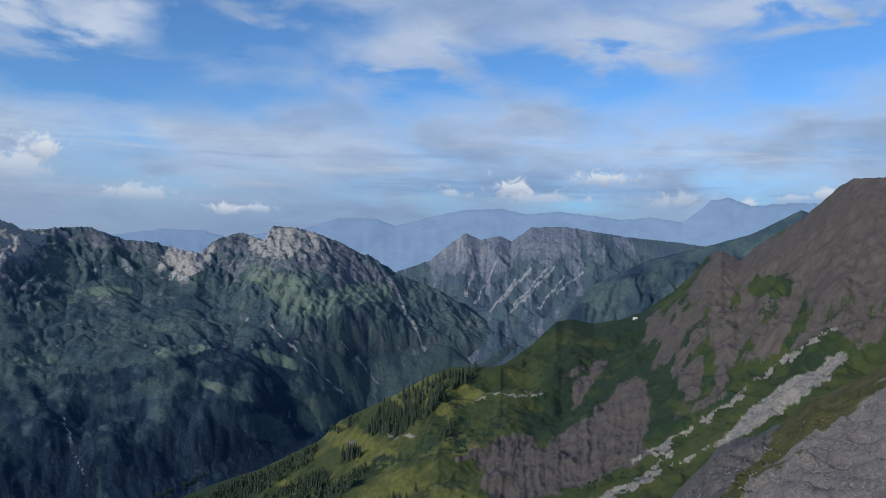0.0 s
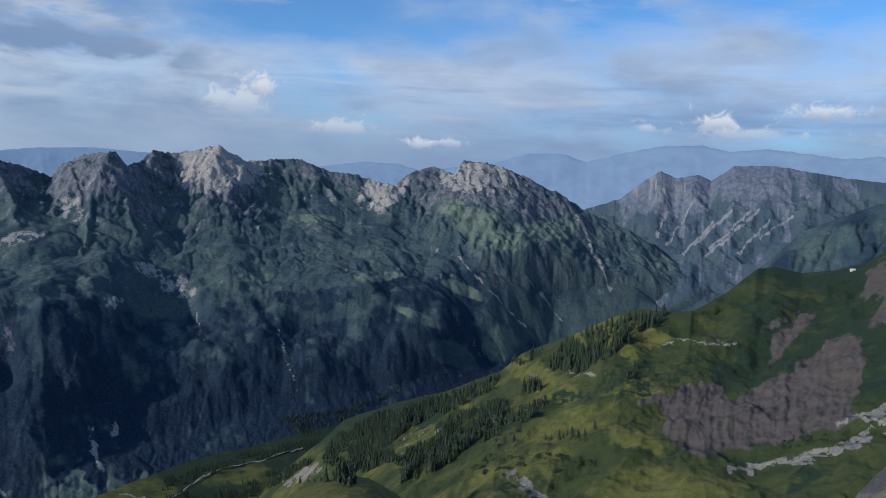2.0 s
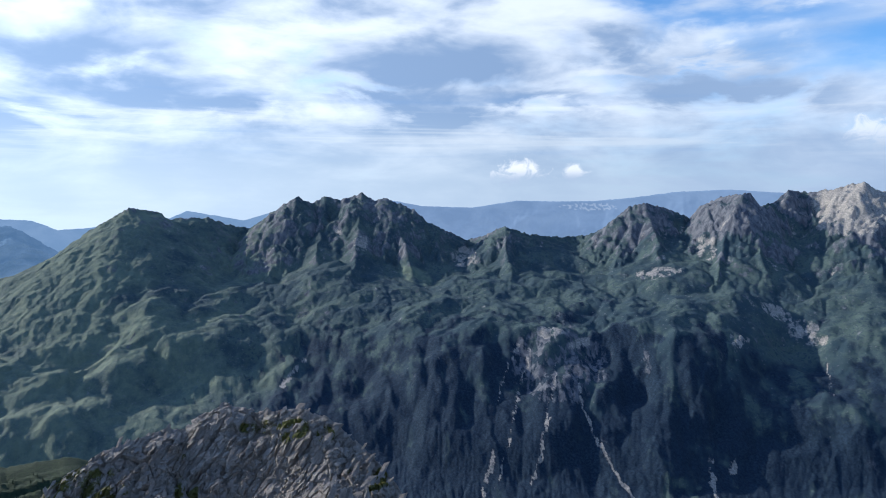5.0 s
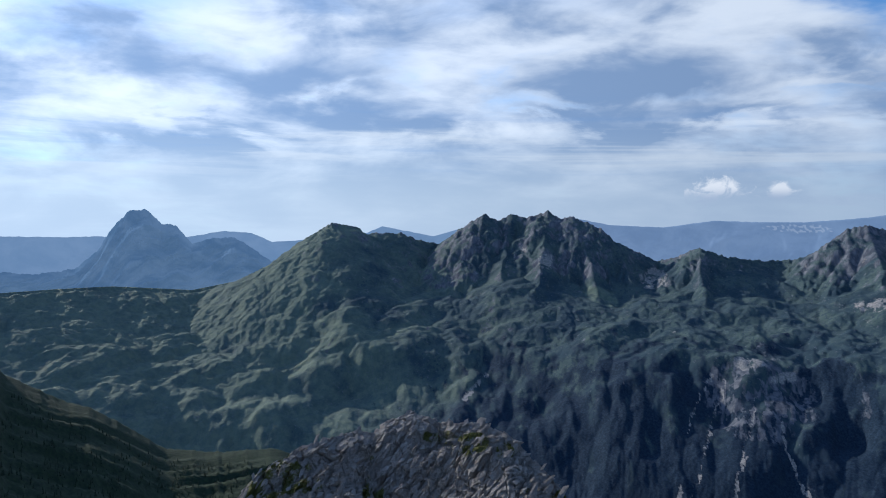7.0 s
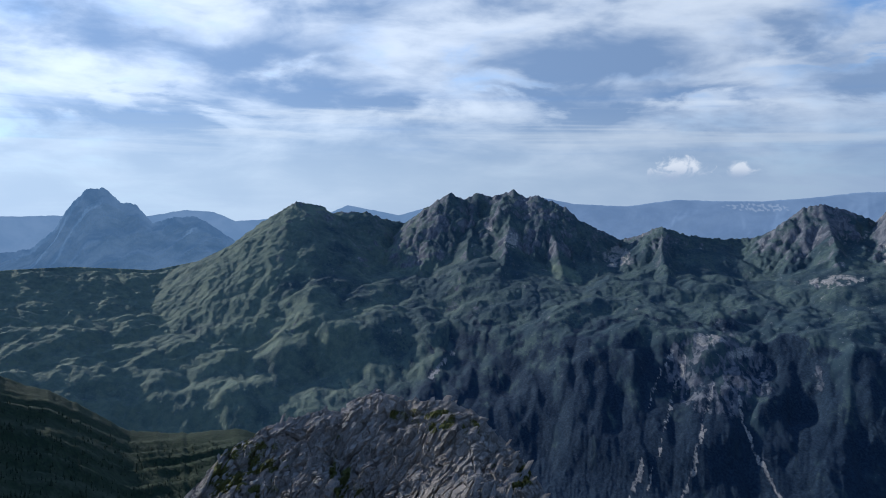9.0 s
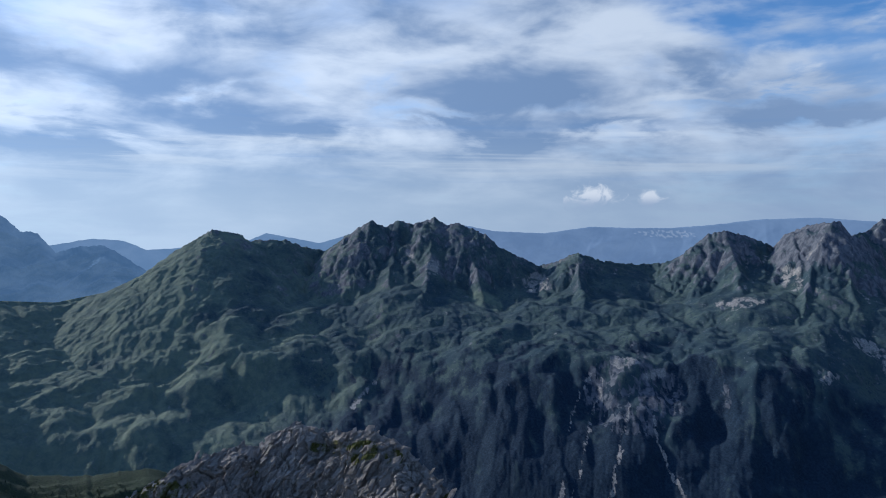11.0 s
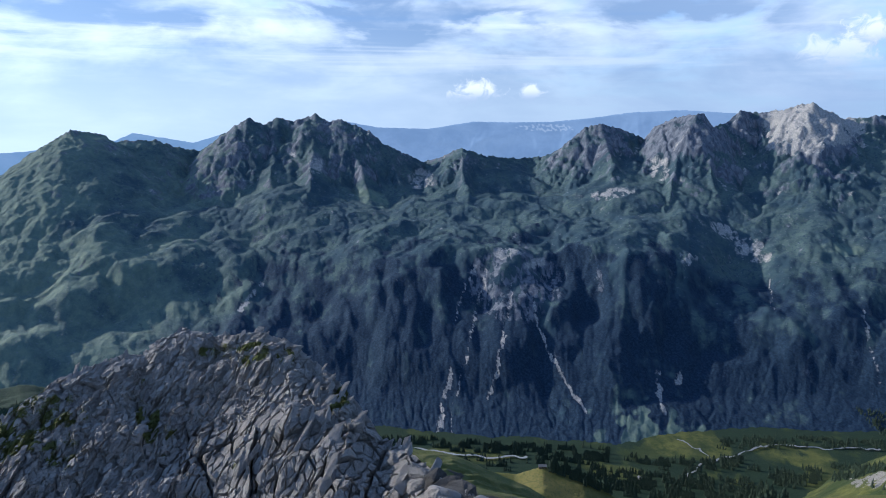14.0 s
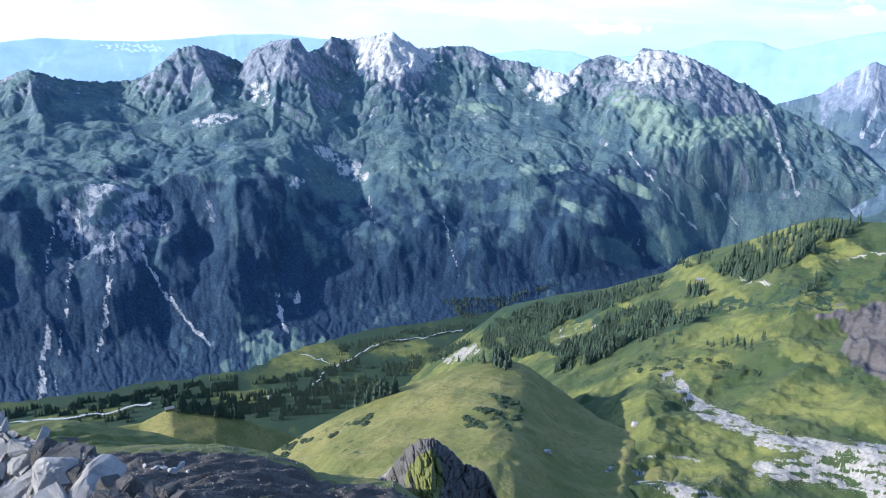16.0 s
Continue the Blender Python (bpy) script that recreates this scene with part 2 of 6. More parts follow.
def land_material(name, size, grass, rock, scree, forest, bump=0.6, soften=0.5, edge=0.14, turf=((0.095, 0.112, 0.030), (0.130, 0.132, 0.040)), spots=0.35):
    """Ground whose cover (rock, scree, wood, else grass) is broken up by grain of about size metres."""
    mat, n = material(name)
    co = n.add("ShaderNodeTexCoord").outputs["Object"]
    cover = n.add("ShaderNodeAttribute", {"attribute_name": "cover"})
    parts = n.add("ShaderNodeSeparateColor", None, Color=cover.outputs["Color"]).outputs
    k = 1.0 / size
    coarse = n.noise(co, k * 0.12, 5.0, 0.6)
    middle = n.noise(co, k * 0.5, 6.0, 0.65, 0.3)
    grain = n.noise(co, k * 2.2, 5.0, 0.7)
    streaks = n.noise(n.scaled(co, (1.0, 1.0, 0.13)), k * 0.9, 6.0, 0.62, 0.4)
    g = n.mix(n.ramp(coarse, 0.40, 0.60), grass[0], grass[1])
    g = n.mix(n.math("MULTIPLY", n.ramp(middle, 0.48, 0.72), 0.6), g, grass[2])
    w = n.mix(n.ramp(grain, 0.35, 0.7), forest[0], forest[1])
    r = n.mix(n.ramp(streaks, 0.36, 0.66), rock[0], rock[1])
    r = n.mix(n.math("MULTIPLY", n.ramp(grain, 0.55, 0.75), 0.5), r, rock[2])
    s = n.mix(n.ramp(grain, 0.35, 0.68), scree[0], scree[1])
    wobble = n.math("MULTIPLY", n.math("SUBTRACT", n.math("ADD", middle, grain), 1.0), soften * 1.6)

    def share(channel, width=edge):
        return n.ramp(n.math("ADD", channel, wobble), 0.5 - width, 0.5 + width)
    scrub = n.math("MULTIPLY", n.ramp(n.noise(co, k * 1.25, 4.0, 0.6, 0.4), 0.52, 0.60), n.ramp(coarse, 0.38, 0.62, 0.3, 1.0))
    g = n.mix(n.math("MULTIPLY", scrub, spots), g, forest[1])
    g = n.mix(share(cover.outputs["Alpha"], edge * 2.2), g, n.mix(n.ramp(middle, 0.35, 0.65), turf[0], turf[1]))
    bare = n.math("MULTIPLY", n.ramp(n.noise(co, k * 1.7, 5.0, 0.65, 0.2), 0.60, 0.68), spots)
    g = n.mix(bare, g, rock[1])
    base = n.mix(share(parts[2]), g, w)
    base = n.mix(share(parts[0]), base, r)
    base = n.mix(share(parts[1]), base, s)
    relief = n.math("ADD", n.math("MULTIPLY", streaks, 0.6), n.math("MULTIPLY", grain, 0.4))
    finish(n, base, 0.92, relief, bump, size * 1.2)
    return mat


# blue haze of distance is painted into the range's rock, wood and grass colours
HAZED_ROCK = ((0.070, 0.084, 0.112), (0.175, 0.190, 0.218), (0.130, 0.144, 0.170))
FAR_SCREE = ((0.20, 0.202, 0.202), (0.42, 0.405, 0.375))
HAZED_WOOD = ((0.008, 0.022, 0.046), (0.025, 0.051, 0.084))
RANGE = land_material("haze_tinted_range", 14.0, ((0.034, 0.066, 0.088), (0.072, 0.112, 0.110), (0.040, 0.070, 0.094)), HAZED_ROCK, FAR_SCREE, HAZED_WOOD, 0.45, 0.5, 0.26, ((0.118, 0.166, 0.140), (0.160, 0.206, 0.156)), 0.7)
MEADOW = land_material("alpine_meadow", 6.0, ((0.031, 0.049, 0.016), (0.050, 0.064, 0.021), (0.027, 0.043, 0.014)), ((0.070, 0.061, 0.056), (0.100, 0.089, 0.083), (0.118, 0.107, 0.100)), ((0.160, 0.150, 0.136), (0.275, 0.262, 0.240)), ((0.013, 0.028, 0.016), (0.026, 0.048, 0.022)), 0.35, 0.40, 0.14, ((0.096, 0.108, 0.027), (0.134, 0.134, 0.037)))
PASTURE = land_material("dry_pasture", 5.0, ((0.112, 0.114, 0.030), (0.170, 0.150, 0.048), (0.078, 0.096, 0.024)), ((0.10, 0.088, 0.080), (0.185, 0.165, 0.150), (0.25, 0.23, 0.21)), ((0.24, 0.235, 0.22), (0.40, 0.39, 0.375)), ((0.014, 0.030, 0.012), (0.030, 0.055, 0.018)), 0.45)
NEAR_PALE = land_material("pale_scree", 0.6, ((0.060, 0.066, 0.022), (0.105, 0.098, 0.035), (0.090, 0.075, 0.040)), ((0.085, 0.080, 0.078), (0.15, 0.142, 0.135), (0.19, 0.18, 0.17)), ((0.150, 0.136, 0.124), (0.255, 0.235, 0.215)), ((0.03, 0.04, 0.015), (0.05, 0.06, 0.02)), 0.9, 0.35)
NEAR = land_material("summit_scree", 0.5, ((0.085, 0.100, 0.026), (0.135, 0.132, 0.040), (0.095, 0.090, 0.040)), ((0.10, 0.095, 0.09), (0.26, 0.245, 0.23), (0.33, 0.31, 0.29)), ((0.040, 0.035, 0.030), (0.082, 0.072, 0.062)), ((0.03, 0.04, 0.015), (0.05, 0.06, 0.02)), 0.9, 0.35)


def rock_material(name, shade):
    """Jointed limestone; shade scales its greys from full (1) down to painted-in shade."""
    mat, n = material(name)
    co = n.add("ShaderNodeTexCoord").outputs["Object"]
    parts = n.add("ShaderNodeSeparateColor", None, Color=n.add("ShaderNodeAttribute", {"attribute_name": "cover"}).outputs["Color"]).outputs
    blotch = n.noise(co, 0.7, 6.0, 0.6, 0.3)
    grain = n.noise(co, 9.0, 6.0, 0.7, 0.2)
    fine = n.noise(co, 38.0, 4.0, 0.7)
    veins = n.noise(n.add("ShaderNodeMapping", None, Vector=co, Rotation=(0.5, 0.9, 0.4), Scale=(3.5, 0.6, 3.5)).outputs[0], 1.2, 6.0, 0.65, 0.6)
    c = n.mix(n.ramp(blotch, 0.3, 0.7), (0.238, 0.222, 0.206), (0.382, 0.360, 0.334))
    c = n.mix(n.math("MULTIPLY", n.ramp(veins, 0.52, 0.68), 0.55), c, (0.115, 0.108, 0.100))
    c = n.mix(n.math("MULTIPLY", n.ramp(grain, 0.52, 0.72), 0.5), c, (0.42, 0.40, 0.37))
    c = n.mix(n.math("MULTIPLY", n.ramp(fine, 0.55, 0.7), 0.35), c, (0.10, 0.096, 0.088))
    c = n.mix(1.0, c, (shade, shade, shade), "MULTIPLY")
    # first channel lightens rock to paint in a sunlit edge
    pale = n.mix(n.ramp(grain, 0.35, 0.65), (0.16, 0.15, 0.135), (0.33, 0.31, 0.28))
    c = n.mix(n.ramp(parts[0], 0.35, 0.65), c, pale)
    rust = n.math("MULTIPLY", n.ramp(n.noise(co, 1.7, 4.0, 0.6), 0.60, 0.72), 0.4)
    c = n.mix(rust, c, (0.25, 0.20, 0.15))
    wob = n.math("MULTIPLY", n.math("SUBTRACT", n.math("ADD", grain, fine), 1.0), 0.8)
    turf = n.mix(n.ramp(fine, 0.35, 0.65), (0.070, 0.082, 0.022), (0.145, 0.146, 0.042))
    c = n.mix(n.ramp(n.math("ADD", parts[1], wob), 0.4, 0.6), c, turf)
    soil = n.mix(n.ramp(fine, 0.4, 0.6), (0.20, 0.17, 0.13), (0.32, 0.28, 0.23))
    c = n.mix(n.ramp(n.math("ADD", parts[2], wob), 0.4, 0.6), c, soil)
    relief = n.math("ADD", n.math("MULTIPLY", grain, 0.6), n.math("MULTIPLY", fine, 0.4))
    finish(n, c, 0.88, relief, 1.0, 0.16)
    return mat


LIMESTONE = rock_material("limestone", 1.0)
# limestone darkened to paint in the shade of sides turned from the sun
SHADED_ROCK = rock_material("shaded_limestone", 0.26)


def plain_material(name, a, b, scale, rough=0.85, bump=0.3, distance=0.03):
    mat, n = material(name)
    co = n.add("ShaderNodeTexCoord").outputs["Object"]
    v = n.noise(co, scale, 5.0, 0.65)
    tone = n.add("ShaderNodeObjectInfo").outputs["Random"]
    c = n.mix(n.ramp(v, 0.3, 0.7), a, b)
    c = n.mix(n.math("MULTIPLY", tone, 0.35), c, tuple(0.6 * k for k in a))
    finish(n, c, rough, v, bump, distance)
    return mat


def needles_material():
    mat, n = material("spruce_needles")
    co = n.add("ShaderNodeTexCoord").outputs["Object"]
    v = n.noise(co, 0.9, 3.0, 0.6)
    isle = n.add("ShaderNodeNewGeometry").outputs["Random Per Island"]
    c = n.mix(n.ramp(v, 0.3, 0.7), (0.013, 0.028, 0.024), (0.034, 0.056, 0.034))
    c = n.mix(n.math("MULTIPLY", isle, 0.4), c, (0.045, 0.062, 0.030))
    finish(n, c, 0.8, v, 0.3, 0.2)
    return mat


NEEDLES = needles_material()
BARK = plain_material("bark", (0.06, 0.045, 0.035), (0.11, 0.09, 0.07), 4.0)
PINE_BUSH = plain_material("dwarf_pine", (0.012, 0.024, 0.011), (0.036, 0.052, 0.020), 1.5, 0.8, 0.5, 0.3)
STONE = plain_material("loose_stone", (0.14, 0.133, 0.126), (0.28, 0.268, 0.255), 5.0, 0.88, 0.6, 0.05)
DARK_STONE = plain_material("dark_stone", (0.085, 0.08, 0.074), (0.19, 0.18, 0.168), 4.0, 0.88, 0.6, 0.05)
HUT_WALL = plain_material("weathered_wood", (0.16, 0.12, 0.085), (0.26, 0.21, 0.16), 3.0)
HUT_ROOF = plain_material("grey_shingles", (0.15, 0.15, 0.15), (0.26, 0.255, 0.25), 3.0)
HUT_BASE = plain_material("whitewash", (0.66, 0.65, 0.62), (0.80, 0.79, 0.76), 2.0)
GRAVEL = plain_material("river_gravel", (0.22, 0.23, 0.235), (0.36, 0.365, 0.36), 0.25, 0.8, 0.3, 0.3)


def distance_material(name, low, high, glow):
    """Far ranges: blue haze painted as colour and emission, a plain backdrop that glows."""
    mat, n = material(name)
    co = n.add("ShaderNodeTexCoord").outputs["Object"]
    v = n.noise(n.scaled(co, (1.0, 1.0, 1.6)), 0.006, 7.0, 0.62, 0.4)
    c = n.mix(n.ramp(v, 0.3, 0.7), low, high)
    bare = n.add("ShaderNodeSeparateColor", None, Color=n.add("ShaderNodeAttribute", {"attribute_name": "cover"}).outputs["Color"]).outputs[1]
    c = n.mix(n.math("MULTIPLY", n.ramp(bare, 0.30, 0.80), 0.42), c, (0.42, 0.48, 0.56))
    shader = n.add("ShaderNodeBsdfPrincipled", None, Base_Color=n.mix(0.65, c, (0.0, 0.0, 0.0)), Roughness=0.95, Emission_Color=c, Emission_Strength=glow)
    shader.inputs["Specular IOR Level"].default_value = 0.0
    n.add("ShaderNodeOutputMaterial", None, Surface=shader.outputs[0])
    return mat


# ---- land ----
LAYERS = []      # bearings, distances and heights of each sheet, to stand things on


def grid_mesh(name, V, cover, mat, soft_shade=True):
    ni, nj = V.shape[:2]
    me = bpy.data.meshes.new(name)
    me.vertices.add(ni * nj)
    me.vertices.foreach_set("co", V.reshape(-1).astype(np.float32))
    idx = np.arange(ni * nj).reshape(ni, nj)
    q = np.stack((idx[:-1, :-1], idx[:-1, 1:], idx[1:, 1:], idx[1:, :-1]), -1).reshape(-1, 4)
    me.loops.add(q.size)
    me.loops.foreach_set("vertex_index", q.reshape(-1).astype(np.int32))
    me.polygons.add(len(q))
    me.polygons.foreach_set("loop_start", np.arange(0, q.size, 4, dtype=np.int32))
    me.polygons.foreach_set("use_smooth", np.full(len(q), soft_shade))
    me.update(calc_edges=True)
    if cover is not None:
        at = me.color_attributes.new("cover", "FLOAT_COLOR", "POINT")
        c = np.clip(cover, 0, 1)
        at.data.foreach_set("color", c.reshape(-1).astype(np.float32))
    me.materials.append(mat)
    return new(name, me)


def polar(az, r, z):
    a = np.radians(az)
    return np.stack((-np.sin(a) * r, np.cos(a) * r, z), -1)


def sheet(lines, az, rows, shape=None):
    """A sheet over bearings az through lines (distance, height), each an array over az. Returns bearings, distances, heights and the share of the way from first line to last, as grids."""
    rr, zz, ss = [], [], []
    for k, (one, two) in enumerate(zip(lines[:-1], lines[1:])):
        count = rows[k]
        for j in range(count + (k == len(lines) - 2)):
            t = j / count
            rr.append(one[0] + (two[0] - one[0]) * t)
            zz.append(one[1] + (two[1] - one[1]) * t)
            ss.append(np.full(az.shape, k + t))
    A = np.repeat(az[:, None], len(rr), 1)
    return A, np.array(rr).T, np.array(zz).T, np.array(ss).T


def keep(az, R, Z):
    LAYERS.append((az, R, Z))


def blur(a, n):
    if n < 2:
        return a
    k = np.hanning(n + 2)[1:-1]
    k /= k.sum()
    pad = np.concatenate((np.full(n, a[0]), a, np.full(n, a[-1])))
    return np.convolve(pad, k, "same")[n:-n]


def tan(deg):
    return np.tan(np.radians(deg))


def dip(R, Z):
    return np.degrees(np.arctan2(Z, R))


def steepness(A, R, Z):
    V = polar(A, R, Z)
    du, dv = np.gradient(V, axis=0), np.gradient(V, axis=1)
    nrm = np.cross(du, dv)
    nrm /= np.linalg.norm(nrm, axis=-1, keepdims=True) + 1e-9
    return 1 - np.abs(nrm[..., 2])


def cover_of(rock, scree, wood, bright_turf=0.0):
    return np.stack(np.broadcast_arrays(rock, scree, wood, bright_turf), -1)


# the far side of the valley: one long range, told apart by its summits
CREST_RIGHT = [(-6.3, -8.59), (-5.4, -7.97), (-3.7, -7.12), (-2.0, -5.94), (0.2, -4.58), (2.3, -3.89), (4.1, -3.06), (5.9, -1.94), (6.8, -1.69), (8.7, -0.77), (10.5, -0.12), (12.1, 0.24), (13.7, 0.37), (14.5, -0.82), (15.3, -0.54), (16.4, -0.25), (18.2, -0.91), (19.3, -1.94), (21.2, -1.55), (22.9, -1.09), (24.7, -0.97), (26.8, -0.17), (28.4, -0.13), (31.1, -0.43), (33.2, 0.71), (35.1, 0.19), (36.5, -0.06), (37.9, 0.13), (38.8, -0.75), (39.7, -1.14), (40.4, -0.11), (42.4, -0.38), (44.0, -1.15), (44.7, -2.07), (46.3, -1.38), (47.9, -0.95), (49.3, -1.25), (51.1, -2.87), (52.4, -3.56)]
CREST_LEFT = [(54.6, -3.76), (57.2, -3.55), (59.2, -2.95), (61.0, -3.78), (62.2, -4.08), (63.6, -3.47), (65.4, -2.65), (66.6, -1.65), (68.9, -0.65), (69.8, -0.87), (70.9, -0.26), (72.6, -0.88), (73.8, -0.55), (74.9, -1.11), (76.0, -0.54), (77.9, -1.77), (79.7, -3.08), (81.4, -2.81), (82.7, -2.26), (84.3, -2.22), (85.7, -2.35), (86.4, -1.74), (88.5, -1.44), (91.4, -3.23), (93.6, -4.92), (96.1, -6.12), (99.3, -6.71), (104.9, -6.25), (108.4, -6.3), (118.0, -6.6)]


def erode(Z, batches, count, steps, seed, strength=1.0, start=0):
    """Rain runs down the grid of heights, cutting gullies and laying fans; cells are taken as about 5 m wide."""
    rng = np.random.default_rng(seed)
    ni, nj = Z.shape
    H = Z / 5.0
    for _ in range(batches):
        px, py = rng.uniform(1, ni - 3, count), rng.uniform(start + 1, nj - 3, count)
        dx, dy = np.zeros(count), np.zeros(count)
        speed, water, load = np.ones(count), np.ones(count), np.zeros(count)
        alive = np.ones(count, bool)
        for _ in range(steps):
            i, j = px.astype(int), py.astype(int)
            u, v = px - i, py - j
            base = i * nj + j
            flat = H.reshape(-1)
            a, b, c, d = flat[base], flat[base + nj], flat[base + 1], flat[base + nj + 1]
            gx, gy = (b - a) * (1 - v) + (d - c) * v, (c - a) * (1 - u) + (d - b) * u
            here = a * (1 - u) * (1 - v) + b * u * (1 - v) + c * (1 - u) * v + d * u * v
            dx, dy = dx * 0.25 - gx * 0.75, dy * 0.25 - gy * 0.75
            size = np.hypot(dx, dy) + 1e-9
            dx, dy = dx / size, dy / size
            nx, ny = np.clip(px + dx, 1, ni - 3), np.clip(py + dy, 1, nj - 3)
            i2, j2 = nx.astype(int), ny.astype(int)
            u2, v2 = nx - i2, ny - j2
            q = i2 * nj + j2
            there = flat[q] * (1 - u2) * (1 - v2) + flat[q + nj] * u2 * (1 - v2) + flat[q + 1] * (1 - u2) * v2 + flat[q + nj + 1] * u2 * v2
            fall = there - here
            room = np.maximum(-fall, 0.01) * speed * water * 4.0
            lay = np.where(fall > 0, np.minimum(fall, load), np.where(load > room, (load - room) * 0.3, -np.minimum((room - load) * 0.3, np.maximum(-fall, 0)))) * alive
            lay = np.clip(lay, -0.10, 0.10) * strength
            load = np.maximum(load - lay, 0)
            for k, w in ((base, (1 - u) * (1 - v)), (base + nj, u * (1 - v)), (base + 1, (1 - u) * v), (base + nj + 1, u * v)):
                flat += np.bincount(k, lay * w, flat.size)
            speed = np.sqrt(np.clip(speed * speed - fall * 4.0, 0.02, 9.0))
            water *= 0.975
            alive &= (nx > 1.5) & (nx < ni - 3.5) & (ny > start + 1.5) & (ny < nj - 3.5)
            px, py = nx, ny
    return H * 5.0


def soften(a, n=1):
    for _ in range(n):
        a = (a + np.roll(a, 1, 0) + np.roll(a, -1, 0)) / 3
        a = (a + np.roll(a, 1, 1) + np.roll(a, -1, 1)) / 3
    return a


# where the meadow benches end above the walls
WALL_TOP = [(-7, -9.6), (0, -9.2), (8, -9.6), (15, -9.6), (22, -10), (30, -11), (38, -12.4), (46, -11), (54, -11), (62, -11.5), (70, -12), (80, -12), (86, -11.6), (92, -13), (100, -14), (118, -14)]


def summit_cones(az, R, crest_r, crest_z, fall):
    """Height of the steepest ground that leads up to the crest line, like heaped cones under every point of it."""
    out = np.full(R.shape, -2000.0)
    reach = 110
    for shift in range(-reach, reach + 1):
        i = np.clip(np.arange(len(az)) + shift, 0, len(az) - 1)
        side = np.radians(az[i] - az)[:, None] * 0.5 * (R + crest_r[i][:, None])
        away = np.hypot(side, (crest_r[i][:, None] - R) * 0.92)
        out = np.maximum(out, crest_z[i][:, None] - fall[i][:, None] * away)
    return out


def build_range():
    az = np.arange(-7.0, 118.0, 0.10)
    rc = curve([(-7, 3560), (0, 3560), (8, 3480), (13, 3400), (17, 3460), (19.5, 3330), (23, 3420), (28, 3450), (33, 3330), (37, 3420), (41, 3080), (44.5, 3300), (48, 3200), (53, 3330), (59, 3050), (62, 3260), (65.5, 3160), (69, 3260), (73.5, 3380), (76, 3330), (80, 3500), (86, 3330), (92, 3300), (100, 3200), (108, 3100), (118, 3000)], az)
    broad = blur(rc, 160)
    rc = rc + 26 * grad_noise(az * 0.9, az * 0 + 1.7, 3) + 12 * grad_noise(az * 2.6, az * 0 + 1.7, 4)
    foot = curve([(-7, -8.9), (-1, -13.4), (9.5, -17.8), (18.5, -20.8), (25.2, -22.4), (29.4, -23.2), (37.3, -24.6), (45.5, -27.2), (56, -27.4), (64, -26.8), (74, -25.8), (84, -24.5), (100, -23.5), (118, -23)], az)
    zf = curve([(-7, -545), (-1, -740), (6, -815), (118, -815)], az)
    rf = np.minimum(zf / tan(foot), np.minimum(broad, rc) - 60)
    crest = curve(CREST_RIGHT + CREST_LEFT, az)
    jag = 0.10 * grad_noise(az * 1.9, az * 0 + 3.1, 5) + 0.08 * grad_noise(az * 4.6, az * 0, 6) + 0.09 * np.abs(grad_noise(az * 7.0, az * 0, 7))
    skyline = crest + jag * smooth(crest, -6.5, -2.5) * 1.2
    sharp = rc * tan(skyline)
    rows_up, rows_down = 330, 24
    t = np.linspace(0, 1, rows_up)[None, :] ** 1.08
    R = rf[:, None] + (broad - rf)[:, None] * t + (rc - broad)[:, None] * smooth(t, 0.62, 1.0) * t
    A = np.repeat(az[:, None], rows_up, 1)
    wide = np.radians(A) * 2800.0
    # valley wall, meadow bench, and the low ground between the summits
    low_crest = np.array([crest[max(0, k - 30):k + 31].min() for k in range(len(az))])
    low_crest = blur(low_crest, 50)
    wall = np.minimum(blur(curve(WALL_TOP, az), 40), low_crest - 2.2)
    wall = np.maximum(wall, foot * 0.55 + low_crest * 0.45)
    knots = (0.0, 0.12, 0.40, 0.80, 1.0)
    warp_t = np.clip(t + 0.05 * fbm(wide / 420, R / 500, 4, 19) * smooth(t, 0.1, 0.3) * (1 - smooth(t, 0.75, 0.95)), 0, 1)
    z_wall, z_top = (rf + (broad - rf) * 0.40) * tan(wall), rc * tan(low_crest - 0.2)
    levels = [zf, zf + 60, z_wall, z_wall + (z_top - z_wall) * 0.60, z_top]
    Z = np.array([np.interp(warp_t[k], knots, [lv[k] for lv in levels]) for k in range(len(az))])
    edge = smooth((rc - rf)[:, None] * np.ones_like(t), 80, 900)
    deep = smooth(t, 0.04, 0.2) * (1 - smooth(t, 0.36, 0.5))
    bench = smooth(t, 0.33, 0.46) * (1 - smooth(t, 0.88, 0.98))
    warp = fbm(wide / 420, R / 420, 4, 41) * 80
    spurs = ridged((wide + 1.6 * warp) / 620, R / 1300 + warp / 500, 4, 23, 0.42)
    gullies = ridged((wide + 0.8 * warp) / 150, R / 950 + warp / 900, 4, 11, 0.5)
    humps = fbm((wide + warp) / 240, (R - warp) / 170, 5, 31, 0.52)
    steps = ridged((wide + warp) / 330, (R + 0.5 * warp) / 120, 4, 37, 0.5)
    Z = Z + edge * (deep * (20 * (spurs - 0.45) + 4 * (gullies - 0.45) + 44 * fbm((wide + warp) / 520, R / 420, 4, 27, 0.5)) + bench * (22 * humps + 9 * (steps - 0.45)) + 20 * smooth(A, 82, 94) * smooth(t, 0.1, 0.3) * (1 - smooth(t, 0.85, 1.0)) * (ridged((wide + warp) / 420, (R - warp) / 300, 4, 29, 0.5) - 0.4))
